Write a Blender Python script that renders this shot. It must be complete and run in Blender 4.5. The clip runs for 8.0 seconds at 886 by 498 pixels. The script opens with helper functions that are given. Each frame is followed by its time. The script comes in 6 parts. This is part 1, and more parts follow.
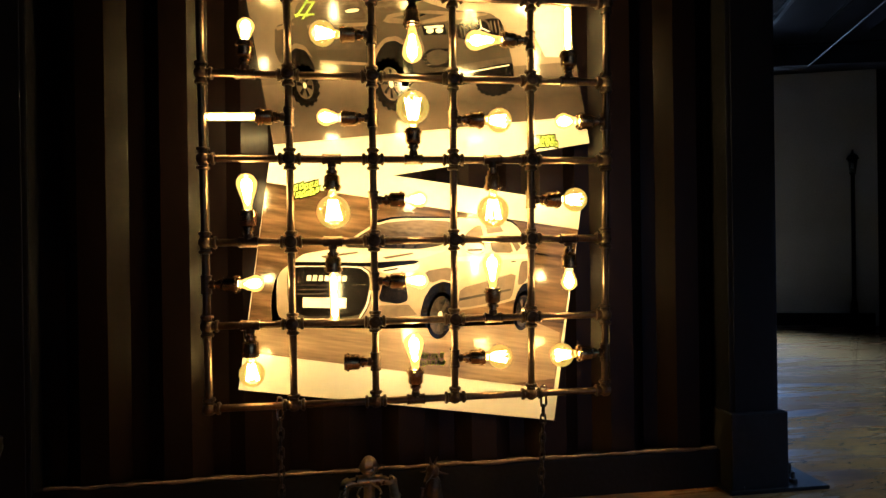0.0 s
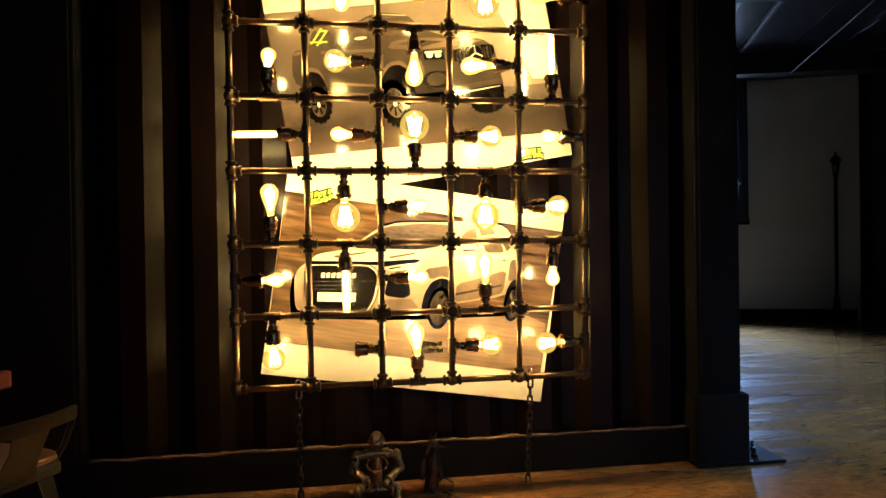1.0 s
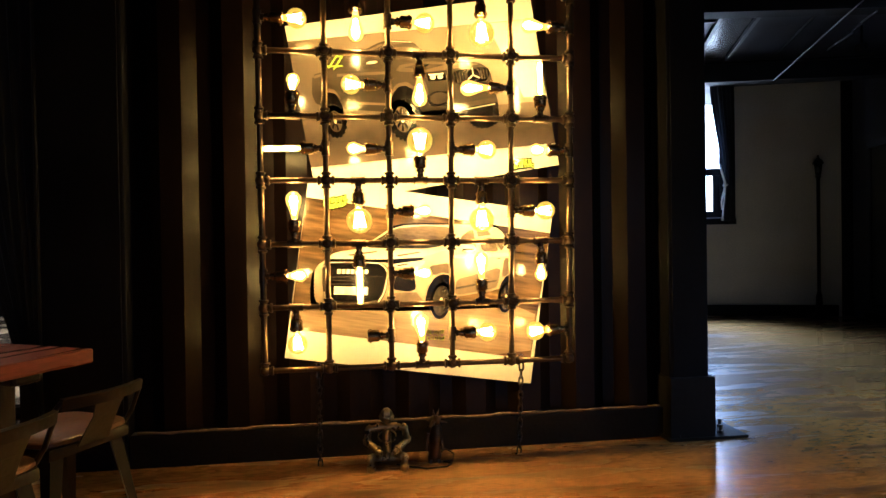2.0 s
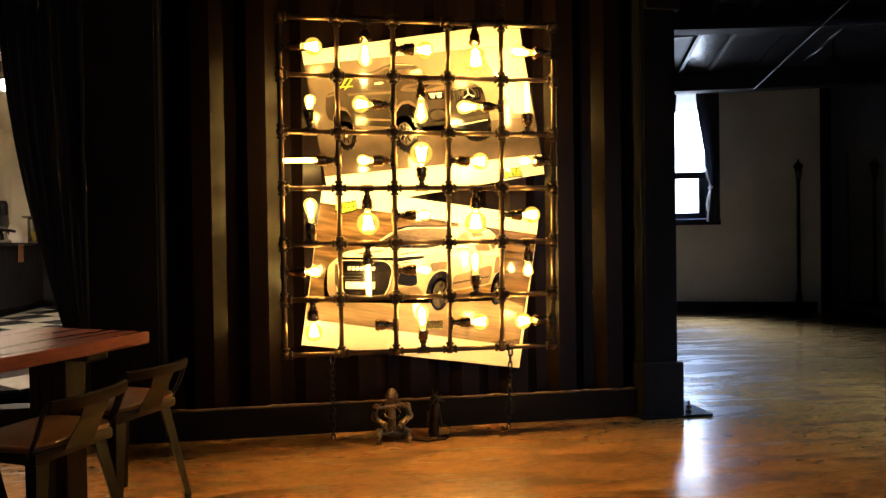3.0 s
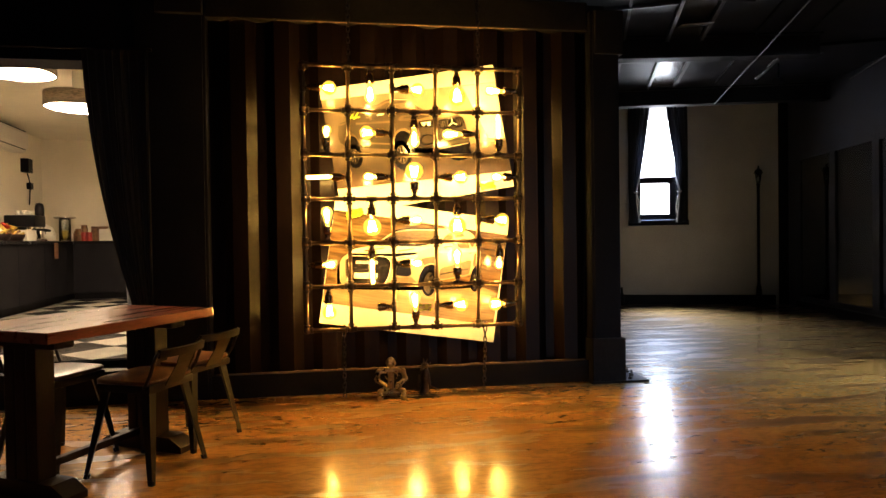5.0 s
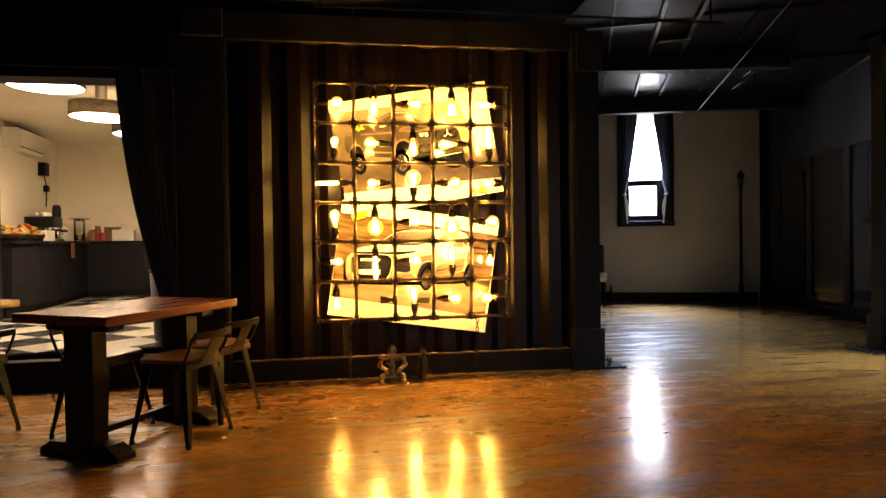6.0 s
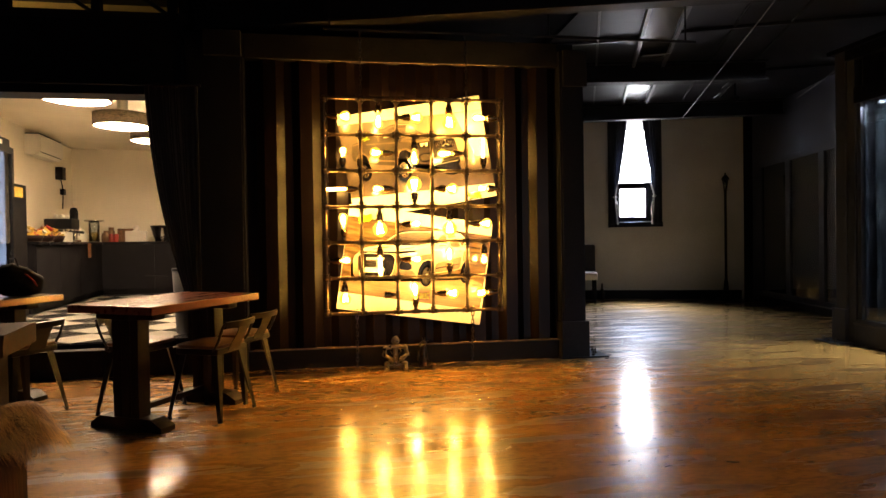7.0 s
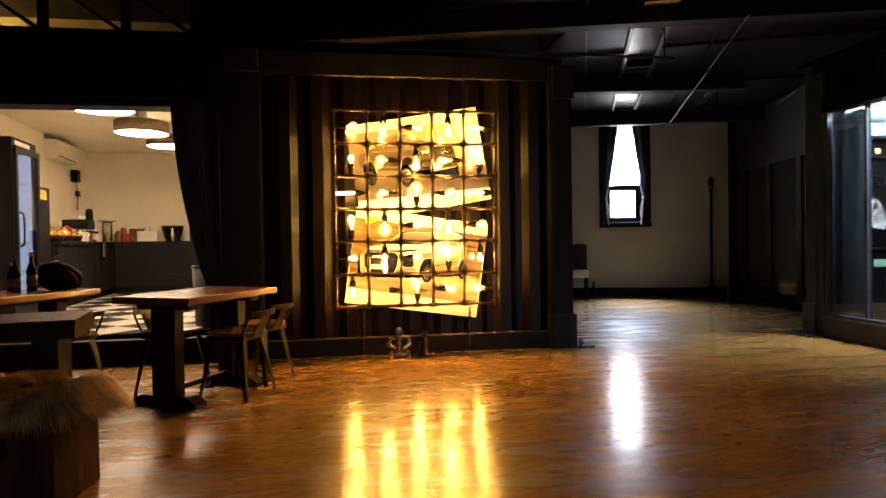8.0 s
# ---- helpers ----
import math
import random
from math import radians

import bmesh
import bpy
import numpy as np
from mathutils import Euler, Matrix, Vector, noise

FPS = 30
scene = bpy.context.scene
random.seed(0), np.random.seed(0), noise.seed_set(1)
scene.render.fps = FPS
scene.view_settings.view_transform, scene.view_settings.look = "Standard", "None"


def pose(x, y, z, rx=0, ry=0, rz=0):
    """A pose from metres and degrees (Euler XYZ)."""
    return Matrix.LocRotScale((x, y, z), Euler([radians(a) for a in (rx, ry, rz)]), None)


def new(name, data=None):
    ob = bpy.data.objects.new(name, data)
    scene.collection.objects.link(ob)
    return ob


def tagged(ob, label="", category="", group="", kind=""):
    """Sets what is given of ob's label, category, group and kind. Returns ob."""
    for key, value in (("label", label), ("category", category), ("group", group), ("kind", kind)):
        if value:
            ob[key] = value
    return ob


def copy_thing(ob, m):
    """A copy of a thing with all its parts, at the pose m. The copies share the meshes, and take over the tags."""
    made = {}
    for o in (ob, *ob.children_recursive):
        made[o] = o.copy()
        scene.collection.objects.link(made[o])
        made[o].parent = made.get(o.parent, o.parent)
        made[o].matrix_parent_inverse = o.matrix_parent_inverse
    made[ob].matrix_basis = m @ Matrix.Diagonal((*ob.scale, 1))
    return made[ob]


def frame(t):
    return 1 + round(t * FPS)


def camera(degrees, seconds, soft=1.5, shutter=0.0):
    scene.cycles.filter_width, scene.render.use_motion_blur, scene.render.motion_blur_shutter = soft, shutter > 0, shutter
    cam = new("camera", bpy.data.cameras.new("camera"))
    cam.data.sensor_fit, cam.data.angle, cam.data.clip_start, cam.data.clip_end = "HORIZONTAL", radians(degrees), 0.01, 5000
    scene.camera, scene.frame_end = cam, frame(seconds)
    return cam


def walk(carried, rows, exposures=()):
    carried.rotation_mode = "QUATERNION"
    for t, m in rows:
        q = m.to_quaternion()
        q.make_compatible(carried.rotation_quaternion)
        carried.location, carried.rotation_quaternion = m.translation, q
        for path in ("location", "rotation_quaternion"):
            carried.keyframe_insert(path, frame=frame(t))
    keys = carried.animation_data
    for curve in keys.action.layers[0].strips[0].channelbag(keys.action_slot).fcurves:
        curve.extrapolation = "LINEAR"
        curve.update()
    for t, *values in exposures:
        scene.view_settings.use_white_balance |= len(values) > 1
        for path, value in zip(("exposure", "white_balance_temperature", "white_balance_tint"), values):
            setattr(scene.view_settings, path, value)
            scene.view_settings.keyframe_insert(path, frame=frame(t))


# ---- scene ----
cam = camera(72.0, 8.0)
PATH = [
    (0.0, -0.2136, -2.2795, 1.0661, 89.858, 0.801, -7.895),
    (0.5, -0.2345, -2.4233, 1.0760, 89.661, 0.754, -7.944),
    (1.0, -0.2509, -2.5954, 1.0765, 89.698, 0.869, -7.911),
    (1.5, -0.2801, -2.7760, 1.0831, 89.566, 0.850, -7.910),
    (3.0, -0.3720, -3.3712, 1.0941, 89.386, 0.804, -8.137),
    (3.5, -0.3916, -3.5854, 1.0995, 89.268, 0.745, -8.175),
    (4.0, -0.4043, -3.8148, 1.0994, 89.237, 0.741, -8.233),
    (4.5, -0.4188, -4.0419, 1.1043, 89.180, 0.766, -8.295),
    (6.0, -0.4843, -4.7457, 1.0939, 89.245, 0.780, -8.476),
    (6.5, -0.5224, -4.9826, 1.0943, 89.225, 0.802, -8.566),
    (7.0, -0.5530, -5.2268, 1.0935, 89.284, 0.858, -8.593),
    (7.5, -0.6026, -5.4648, 1.0978, 89.211, 0.867, -8.743),
    (8.0, -0.6445, -5.7109, 1.0907, 89.261, 0.867, -8.822),
]
walk(cam, [(t, pose(x, y, z, rx, ry, rz)) for t, x, y, z, rx, ry, rz in PATH],
     [(0.0, -0.64, 4450, 15), (1.5, -0.40, 4750, 16), (3.0, -0.10, 5400, 18), (4.5, 0.14, 6000, 20), (8.0, 0.42, 6500, 23)])

# ---- world, daylight, exposure ----
world = bpy.data.worlds.new("world")
scene.world = world
world.use_nodes = True
sky = world.node_tree.nodes.new("ShaderNodeTexSky")
sky.sky_type, sky.sun_disc = "NISHITA", False
sky.sun_elevation, sky.sun_rotation = radians(35), radians(200)
world.node_tree.links.new(sky.outputs[0], world.node_tree.nodes["Background"].inputs[0])
world.node_tree.nodes["Background"].inputs[1].default_value = 0.12

BULB = 330.0       # strength of the glowing filament cores
SHELL = 0.8        # even glow painted into the bulb glass around the filament
DRUM = 66.0        # strength of the kitchen lamp diffusers
WINDOW = 125.0     # watts of sky light entering by the tall window
UNSEEN_FILL = 11.0   # watts of cool fill from the glazing added behind the camera
SHOPLIGHT = 230.0  # watts of the ceiling light in the glazed shop


def area(name, m, w, h, watts, colour, spread=math.pi):
    lamp = bpy.data.lights.new(name, "AREA")
    lamp.shape, lamp.size, lamp.size_y, lamp.energy, lamp.color = "RECTANGLE", w, h, watts, colour
    lamp.spread = spread
    ob = new(name, lamp)
    ob.matrix_world = m
    return ob


# ---- materials ----
def material(name, base, rough=0.6, metal=0.0, vary=0.15, scale=6.0, bump=0.1, fine=60.0, coat=0.0, stretch=(1, 1, 1), spec=0.5, second=None, per_piece=0.0, sheen=0.0):
    """A principled surface with variation at two scales: broad stains and fine grain."""
    mat = bpy.data.materials.new(name)
    mat.use_nodes = True
    n, l = mat.node_tree.nodes, mat.node_tree.links
    b = n["Principled BSDF"]
    tc, mp = n.new("ShaderNodeTexCoord"), n.new("ShaderNodeMapping")
    mp.inputs["Scale"].default_value = stretch
    l.new(tc.outputs["Object"], mp.inputs[0])
    broad, grain = n.new("ShaderNodeTexNoise"), n.new("ShaderNodeTexNoise")
    broad.inputs["Scale"].default_value, broad.inputs["Detail"].default_value = scale, 6
    grain.inputs["Scale"].default_value, grain.inputs["Detail"].default_value = fine, 4
    l.new(mp.outputs[0], broad.inputs[0])
    l.new(mp.outputs[0], grain.inputs[0])
    ramp = n.new("ShaderNodeValToRGB")
    lo = second or tuple(c * (1 - 2 * vary) for c in base)
    ramp.color_ramp.elements[0].position, ramp.color_ramp.elements[1].position = 0.3, 0.68
    ramp.color_ramp.elements[0].color, ramp.color_ramp.elements[1].color = (*lo, 1), (*base, 1)
    l.new(broad.outputs[0], ramp.inputs[0])
    mix = n.new("ShaderNodeMix")
    mix.data_type, mix.blend_type = "RGBA", "MULTIPLY"
    mix.inputs[0].default_value = min(1, vary * 2)
    l.new(ramp.outputs[0], mix.inputs[6])
    tone = n.new("ShaderNodeMapRange")
    tone.inputs[1].default_value, tone.inputs[2].default_value, tone.inputs[3].default_value, tone.inputs[4].default_value = 0.3, 0.7, 0.6, 1.25
    l.new(grain.outputs[0], tone.inputs[0])
    l.new(tone.outputs[0], mix.inputs[7])
    out = mix.outputs[2]
    if per_piece:
        info, mul, rng = n.new("ShaderNodeObjectInfo"), n.new("ShaderNodeMix"), n.new("ShaderNodeMapRange")
        mul.data_type, mul.blend_type = "RGBA", "MULTIPLY"
        mul.inputs[0].default_value = 1
        rng.inputs[3].default_value, rng.inputs[4].default_value = 1 - per_piece, 1 + per_piece
        l.new(info.outputs["Random"], rng.inputs[0])
        l.new(out, mul.inputs[6])
        l.new(rng.outputs[0], mul.inputs[7])
        out = mul.outputs[2]
    l.new(out, b.inputs["Base Color"])
    rr = n.new("ShaderNodeMapRange")
    rr.inputs[3].default_value, rr.inputs[4].default_value = max(0.02, rough * 0.75), min(1, rough * 1.3)
    l.new(broad.outputs[0], rr.inputs[0])
    l.new(rr.outputs[0], b.inputs["Roughness"])
    b.inputs["Metallic"].default_value = metal
    b.inputs["Specular IOR Level"].default_value = spec
    b.inputs["Coat Weight"].default_value, b.inputs["Coat Roughness"].default_value = coat, 0.12
    if sheen:
        b.inputs["Sheen Weight"].default_value = sheen
    if bump:
        bp = n.new("ShaderNodeBump")
        bp.inputs["Strength"].default_value, bp.inputs["Distance"].default_value = bump, 0.01
        l.new(grain.outputs[0], bp.inputs["Height"])
        l.new(bp.outputs[0], b.inputs["Normal"])
    return mat


def glowing(name, colour, strength):
    mat = bpy.data.materials.new(name)
    mat.use_nodes = True
    n, l = mat.node_tree.nodes, mat.node_tree.links
    e = n.new("ShaderNodeEmission")
    e.inputs[0].default_value, e.inputs[1].default_value = (*colour, 1), strength
    l.new(e.outputs[0], n["Material Output"].inputs[0])
    return mat


def glassy(name, tint, gloss=0.12, rough=0.02, glow=0.0, glow_colour=(1, .7, .3), body=0.0):
    """Thin glass: clear with a tint, a mirror film that grows with the grazing angle, and a painted even glow for lit
    bulbs.
    """
    mat = bpy.data.materials.new(name)
    mat.use_nodes = True
    n, l = mat.node_tree.nodes, mat.node_tree.links
    t, g, m = n.new("ShaderNodeBsdfTransparent"), n.new("ShaderNodeBsdfGlossy"), n.new("ShaderNodeMixShader")
    t.inputs[0].default_value = (*tint, 1)
    g.inputs["Roughness"].default_value = rough
    f = n.new("ShaderNodeFresnel")
    f.inputs[0].default_value = 1.5
    sc = n.new("ShaderNodeMath")
    sc.operation = "MULTIPLY_ADD"
    sc.inputs[1].default_value, sc.inputs[2].default_value = 0.8, gloss * 0.3
    l.new(f.outputs[0], sc.inputs[0])
    l.new(sc.outputs[0], m.inputs[0])
    l.new(t.outputs[0], m.inputs[1])
    l.new(g.outputs[0], m.inputs[2])
    out = m.outputs[0]
    if glow:
        e, a = n.new("ShaderNodeEmission"), n.new("ShaderNodeAddShader")
        e.inputs[0].default_value, e.inputs[1].default_value = (*glow_colour, 1), glow
        l.new(out, a.inputs[0])
        l.new(e.outputs[0], a.inputs[1])
        out = a.outputs[0]
    l.new(out, n["Material Output"].inputs[0])
    return mat


def floor_material():
    """Polished stained screed: reddish brown with darker and paler wisps, trowel marks and a worn clear coat."""
    mat = bpy.data.materials.new("polished_screed")
    mat.use_nodes = True
    n, l = mat.node_tree.nodes, mat.node_tree.links
    b = n["Principled BSDF"]
    tc = n.new("ShaderNodeTexCoord")

    def noise_at(scale, stretch, detail=8, distort=0.0, rz=0.0):
        mp, t = n.new("ShaderNodeMapping"), n.new("ShaderNodeTexNoise")
        mp.inputs["Scale"].default_value, mp.inputs["Rotation"].default_value = stretch, (0, 0, rz)
        t.inputs["Scale"].default_value, t.inputs["Detail"].default_value, t.inputs["Distortion"].default_value = scale, detail, distort
        l.new(tc.outputs["Object"], mp.inputs[0])
        l.new(mp.outputs[0], t.inputs[0])
        return t.outputs[0]
    clouds = noise_at(1.5, (0.7, 1.7, 1), 5, 0.3, 0.1)
    wisps = noise_at(2.6, (0.55, 2.8, 1), 9, 0.45, -0.06)
    swirl = noise_at(13, (0.7, 2.0, 1), 5, 1.6, 0.05)
    grain = noise_at(70, (1, 2.4, 1), 4)
    r1 = n.new("ShaderNodeValToRGB")
    r1.color_ramp.elements[0].position, r1.color_ramp.elements[1].position = 0.25, 0.78
    r1.color_ramp.elements[0].color, r1.color_ramp.elements[1].color = (0.275, 0.126, 0.031, 1), (0.47, 0.252, 0.062, 1)
    l.new(clouds, r1.inputs[0])
    r2 = n.new("ShaderNodeValToRGB")
    r2.color_ramp.elements[0].position, r2.color_ramp.elements[1].position = 0.30, 0.53
    r2.color_ramp.elements[0].color, r2.color_ramp.elements[1].color = (0.16, 0.12, 0.13, 1), (1, 1, 1, 1)
    l.new(wisps, r2.inputs[0])
    r3 = n.new("ShaderNodeMapRange")
    r3.inputs[1].default_value, r3.inputs[2].default_value, r3.inputs[3].default_value, r3.inputs[4].default_value = 0.34, 0.60, 0.64, 1.18
    l.new(swirl, r3.inputs[0])
    m0 = n.new("ShaderNodeMix")
    m0.data_type, m0.blend_type = "RGBA", "MULTIPLY"
    m0.inputs[0].default_value = 1.0
    l.new(r1.outputs[0], m0.inputs[6])
    l.new(r3.outputs[0], m0.inputs[7])
    m1 = n.new("ShaderNodeMix")
    m1.data_type, m1.blend_type = "RGBA", "MULTIPLY"
    m1.inputs[0].default_value = 0.85
    l.new(m0.outputs[2], m1.inputs[6])
    l.new(r2.outputs[0], m1.inputs[7])
    l.new(m1.outputs[2], b.inputs["Base Color"])
    rr = n.new("ShaderNodeMapRange")
    rr.inputs[1].default_value, rr.inputs[2].default_value, rr.inputs[3].default_value, rr.inputs[4].default_value = 0.32, 0.62, 0.34, 0.19
    l.new(wisps, rr.inputs[0])
    l.new(rr.outputs[0], b.inputs["Roughness"])
    b.inputs["Specular IOR Level"].default_value = 0.55
    b.inputs["Coat Weight"].default_value, b.inputs["Coat Roughness"].default_value, b.inputs["Coat IOR"].default_value = 0.42, 0.14, 1.5
    bp = n.new("ShaderNodeBump")
    bp.inputs["Strength"].default_value, bp.inputs["Distance"].default_value = 0.04, 0.002
    ad = n.new("ShaderNodeMath")
    ad.operation = "MULTIPLY_ADD"
    ad.inputs[1].default_value = 0.5
    l.new(wisps, ad.inputs[0])
    l.new(grain, ad.inputs[2])
    l.new(ad.outputs[0], bp.inputs["Height"])
    l.new(bp.outputs[0], b.inputs["Normal"])
    return mat


M = {}
M["floor"] = floor_material()
M["black_steel"] = material("black_painted_steel", (0.0055, 0.0058, 0.0100), 0.5, 0.0, 0.25, 3.0, 0.12, 45, spec=0.14)
M["panel"] = material("dark_container_paint", (0.0056, 0.0031, 0.0029), 0.30, 0.0, 0.25, 2.2, 0.05, 40, stretch=(1, 1, 0.4), spec=0.13)
M["rail"] = material("dark_rail_paint", (0.010, 0.009, 0.0095), 0.5, 0.0, 0.3, 4, 0.15, 50, spec=0.15)
M["sealant"] = material("sealant_and_lit_edge", (0.24, 0.15, 0.085), 0.8, 0, 0.3, 9, 0.5, 40)
M["pipe"] = material("dark_iron_pipe", (0.17, 0.115, 0.06), 0.3, 0.9, 0.25, 12, 0.12, 90)
M["fitting"] = material("cast_iron_fitting", (0.125, 0.085, 0.046), 0.34, 0.85, 0.3, 14, 0.3, 120)
M["brass"] = material("aged_brass_holder", (0.58, 0.41, 0.18), 0.25, 0.95, 0.25, 20, 0.1, 150)
M["figure"] = material("dull_brass_fittings", (0.50, 0.38, 0.20), 0.28, 0.92, 0.25, 25, 0.15, 120)
M["chain"] = material("dark_chain_steel", (0.09, 0.075, 0.06), 0.4, 0.8, 0.3, 30, 0.2, 120)
M["greywall"] = material("grey_wall_paint", (0.60, 0.59, 0.58), 0.8, 0, 0.12, 1.2, 0.08, 50)
M["creamwall"] = material("cream_wall_paint", (0.84, 0.78, 0.64), 0.8, 0, 0.05, 1.5, 0.05, 60)
M["darkwall"] = material("dark_wall_paint", (0.009, 0.0085, 0.011), 0.9, 0, 0.2, 1.5, 0.1, 40, spec=0.04)
M["hallside"] = material("slate_wall_paint", (0.050, 0.054, 0.072), 0.5, 0, 0.2, 1.5, 0.1, 40, spec=0.3)
# dark steel with the hall's bluish daylight put into its colour
M["daylit_steel"] = material("daylit_dark_steel", (0.042, 0.048, 0.066), 0.36, 0, 0.2, 3, 0.1, 45, spec=0.35)
M["deck"] = material("dark_ceiling_deck", (0.013, 0.014, 0.019), 0.42, 0.0, 0.25, 2.0, 0.06, 40, spec=0.16)
M["beam"] = material("dark_beam_paint", (0.016, 0.0155, 0.018), 0.55, 0, 0.25, 3, 0.1, 40, spec=0.15)
M["trough"] = material("glossy_ceiling_sheet", (0.05, 0.05, 0.052), 0.24, 0.0, 0.12, 2, 0.05, 30)
M["sheet_pale"] = material("pale_reflection_sheet", (0.42, 0.42, 0.38), 0.22, 0.0, 0.1, 3, 0.03, 40)
M["railwhite"] = material("galvanised_channel", (0.10, 0.10, 0.11), 0.4, 0.5, 0.15, 5, 0.05, 60)
M["core"] = glowing("hot_filament", (1.0, 0.62, 0.20), BULB)
M["frost"] = glassy("lit_bulb_glass", (1.0, 0.88, 0.50), 0.35, 0.03, SHELL, (1.0, 0.62, 0.08))
M["amber"] = glassy("amber_bulb_glass", (1.0, 0.84, 0.36), 0.4, 0.03, 0.36, (1.0, 0.62, 0.08))
M["drumlight"] = glowing("lamp_diffuser", (1.0, 0.74, 0.42), DRUM)
M["skyglow"] = glowing("bright_sky", (0.98, 0.98, 0.97), 14.0)


# ---- mesh helpers ----
def box(bm, x0, x1, y0, y1, z0, z1, m=None, bevel=0.0):
    r = bmesh.ops.create_cube(bm, size=1)
    vs = r["verts"]
    bmesh.ops.scale(bm, vec=(x1 - x0, y1 - y0, z1 - z0), verts=vs)
    bmesh.ops.translate(bm, vec=((x0 + x1) / 2, (y0 + y1) / 2, (z0 + z1) / 2), verts=vs)
    if bevel:
        es = list({e for v in vs for e in v.link_edges})
        done = bmesh.ops.bevel(bm, geom=es, offset=bevel, segments=2, affect="EDGES", profile=0.6)
        vs = list({v for f in done["faces"] for v in f.verts} | {v for v in vs if v.is_valid})
    if m is not None:
        bmesh.ops.transform(bm, matrix=m, verts=vs)
    return vs


def rod(bm, a, b, r0, r1=None, n=12, caps=True):
    a, b = Vector(a), Vector(b)
    d = b - a
    m = Matrix.Translation((a + b) / 2) @ d.to_track_quat("Z", "Y").to_matrix().to_4x4()
    return bmesh.ops.create_cone(bm, cap_ends=caps, segments=n, radius1=r0, radius2=r0 if r1 is None else r1, depth=d.length, matrix=m)["verts"]


def lathe(bm, profile, n=20, m=None, mat_index=0):
    """A solid turned round z from (radius, height) pairs."""
    rings = []
    for r, z in profile:
        if r < 1e-5:
            rings.append([bm.verts.new((0, 0, z))])
        else:
            rings.append([bm.verts.new((r * math.cos(2 * math.pi * i / n), r * math.sin(2 * math.pi * i / n), z)) for i in range(n)])
    for p, q in zip(rings, rings[1:]):
        for i in range(n):
            j = (i + 1) % n
            if len(p) == 1 and len(q) == 1:
                continue
            if len(p) == 1:
                f = bm.faces.new((p[0], q[j], q[i]))
            elif len(q) == 1:
                f = bm.faces.new((p[i], p[j], q[0]))
            else:
                f = bm.faces.new((p[i], p[j], q[j], q[i]))
            f.material_index, f.smooth = mat_index, True
    vs = [v for ring in rings for v in ring]
    if m is not None:
        bmesh.ops.transform(bm, matrix=m, verts=vs)
    return vs


def sweep(bm, pts, r, n=8):
    """A round bar along points."""
    pts = [Vector(p) for p in pts]
    rings = []
    for i, p in enumerate(pts):
        d = (pts[min(i + 1, len(pts) - 1)] - pts[max(i - 1, 0)]).normalized()
        q = d.to_track_quat("Z", "Y")
        rr = r[i] if isinstance(r, (list, tuple)) else r
        rings.append([bm.verts.new(p + q @ Vector((rr * math.cos(2 * math.pi * k / n), rr * math.sin(2 * math.pi * k / n), 0))) for k in range(n)])
    for p, q in zip(rings, rings[1:]):
        # keep rings aligned
        best = min(range(n), key=lambda s: sum((p[k].co - q[(k + s) % n].co).length for k in range(n)))
        for k in range(n):
            bm.faces.new((p[k], p[(k + 1) % n], q[(k + 1 + best) % n], q[(k + best) % n])).smooth = True
    bm.faces.new(rings[0][::-1])
    bm.faces.new(rings[-1])


def mesh_of(name, bm, mats, smooth=False):
    bmesh.ops.recalc_face_normals(bm, faces=bm.faces)
    me = bpy.data.meshes.new(name)
    bm.to_mesh(me)
    bm.free()
    for m in (mats if isinstance(mats, (list, tuple)) else [mats]):
        me.materials.append(m)
    if smooth:
        for p in me.polygons:
            p.use_smooth = True
        me.set_sharp_from_angle(angle=radians(35))
    return me


def part(name, bm, mats, parent=None, label="", m=None, smooth=False):
    me = bm if isinstance(bm, bpy.types.Mesh) else mesh_of(name, bm, mats, smooth)
    ob = new(name, me)
    if parent is not None:
        ob.parent = parent
    if m is not None:
        ob.matrix_basis = m
    if label:
        ob["label"] = label
    return ob


def thing(name, m, label, category, group="", kind=""):
    ob = new(name)
    ob.empty_display_size = 0.1
    ob.matrix_basis = m
    return tagged(ob, label, category, group, kind)


def structure(name, bm, mats, label, category, m=None, smooth=False):
    return tagged(part(name, bm, mats, None, "", m, smooth), label, category, "", "structure")


HALL = pose(4.807, 5.07, 0, 0, 0, -18.5)       # hall frame: origin on the window wall, x along it, y outwards

# ---- floor ----
bm = bmesh.new()
box(bm, -9, 12, -11, 9.5, -0.2, 0)
structure("floor", bm, M["floor"], "polished reddish brown stained concrete floor with dark wisps", "floor")

# ---- container wall with corrugated panel ----
WALL = 0.2


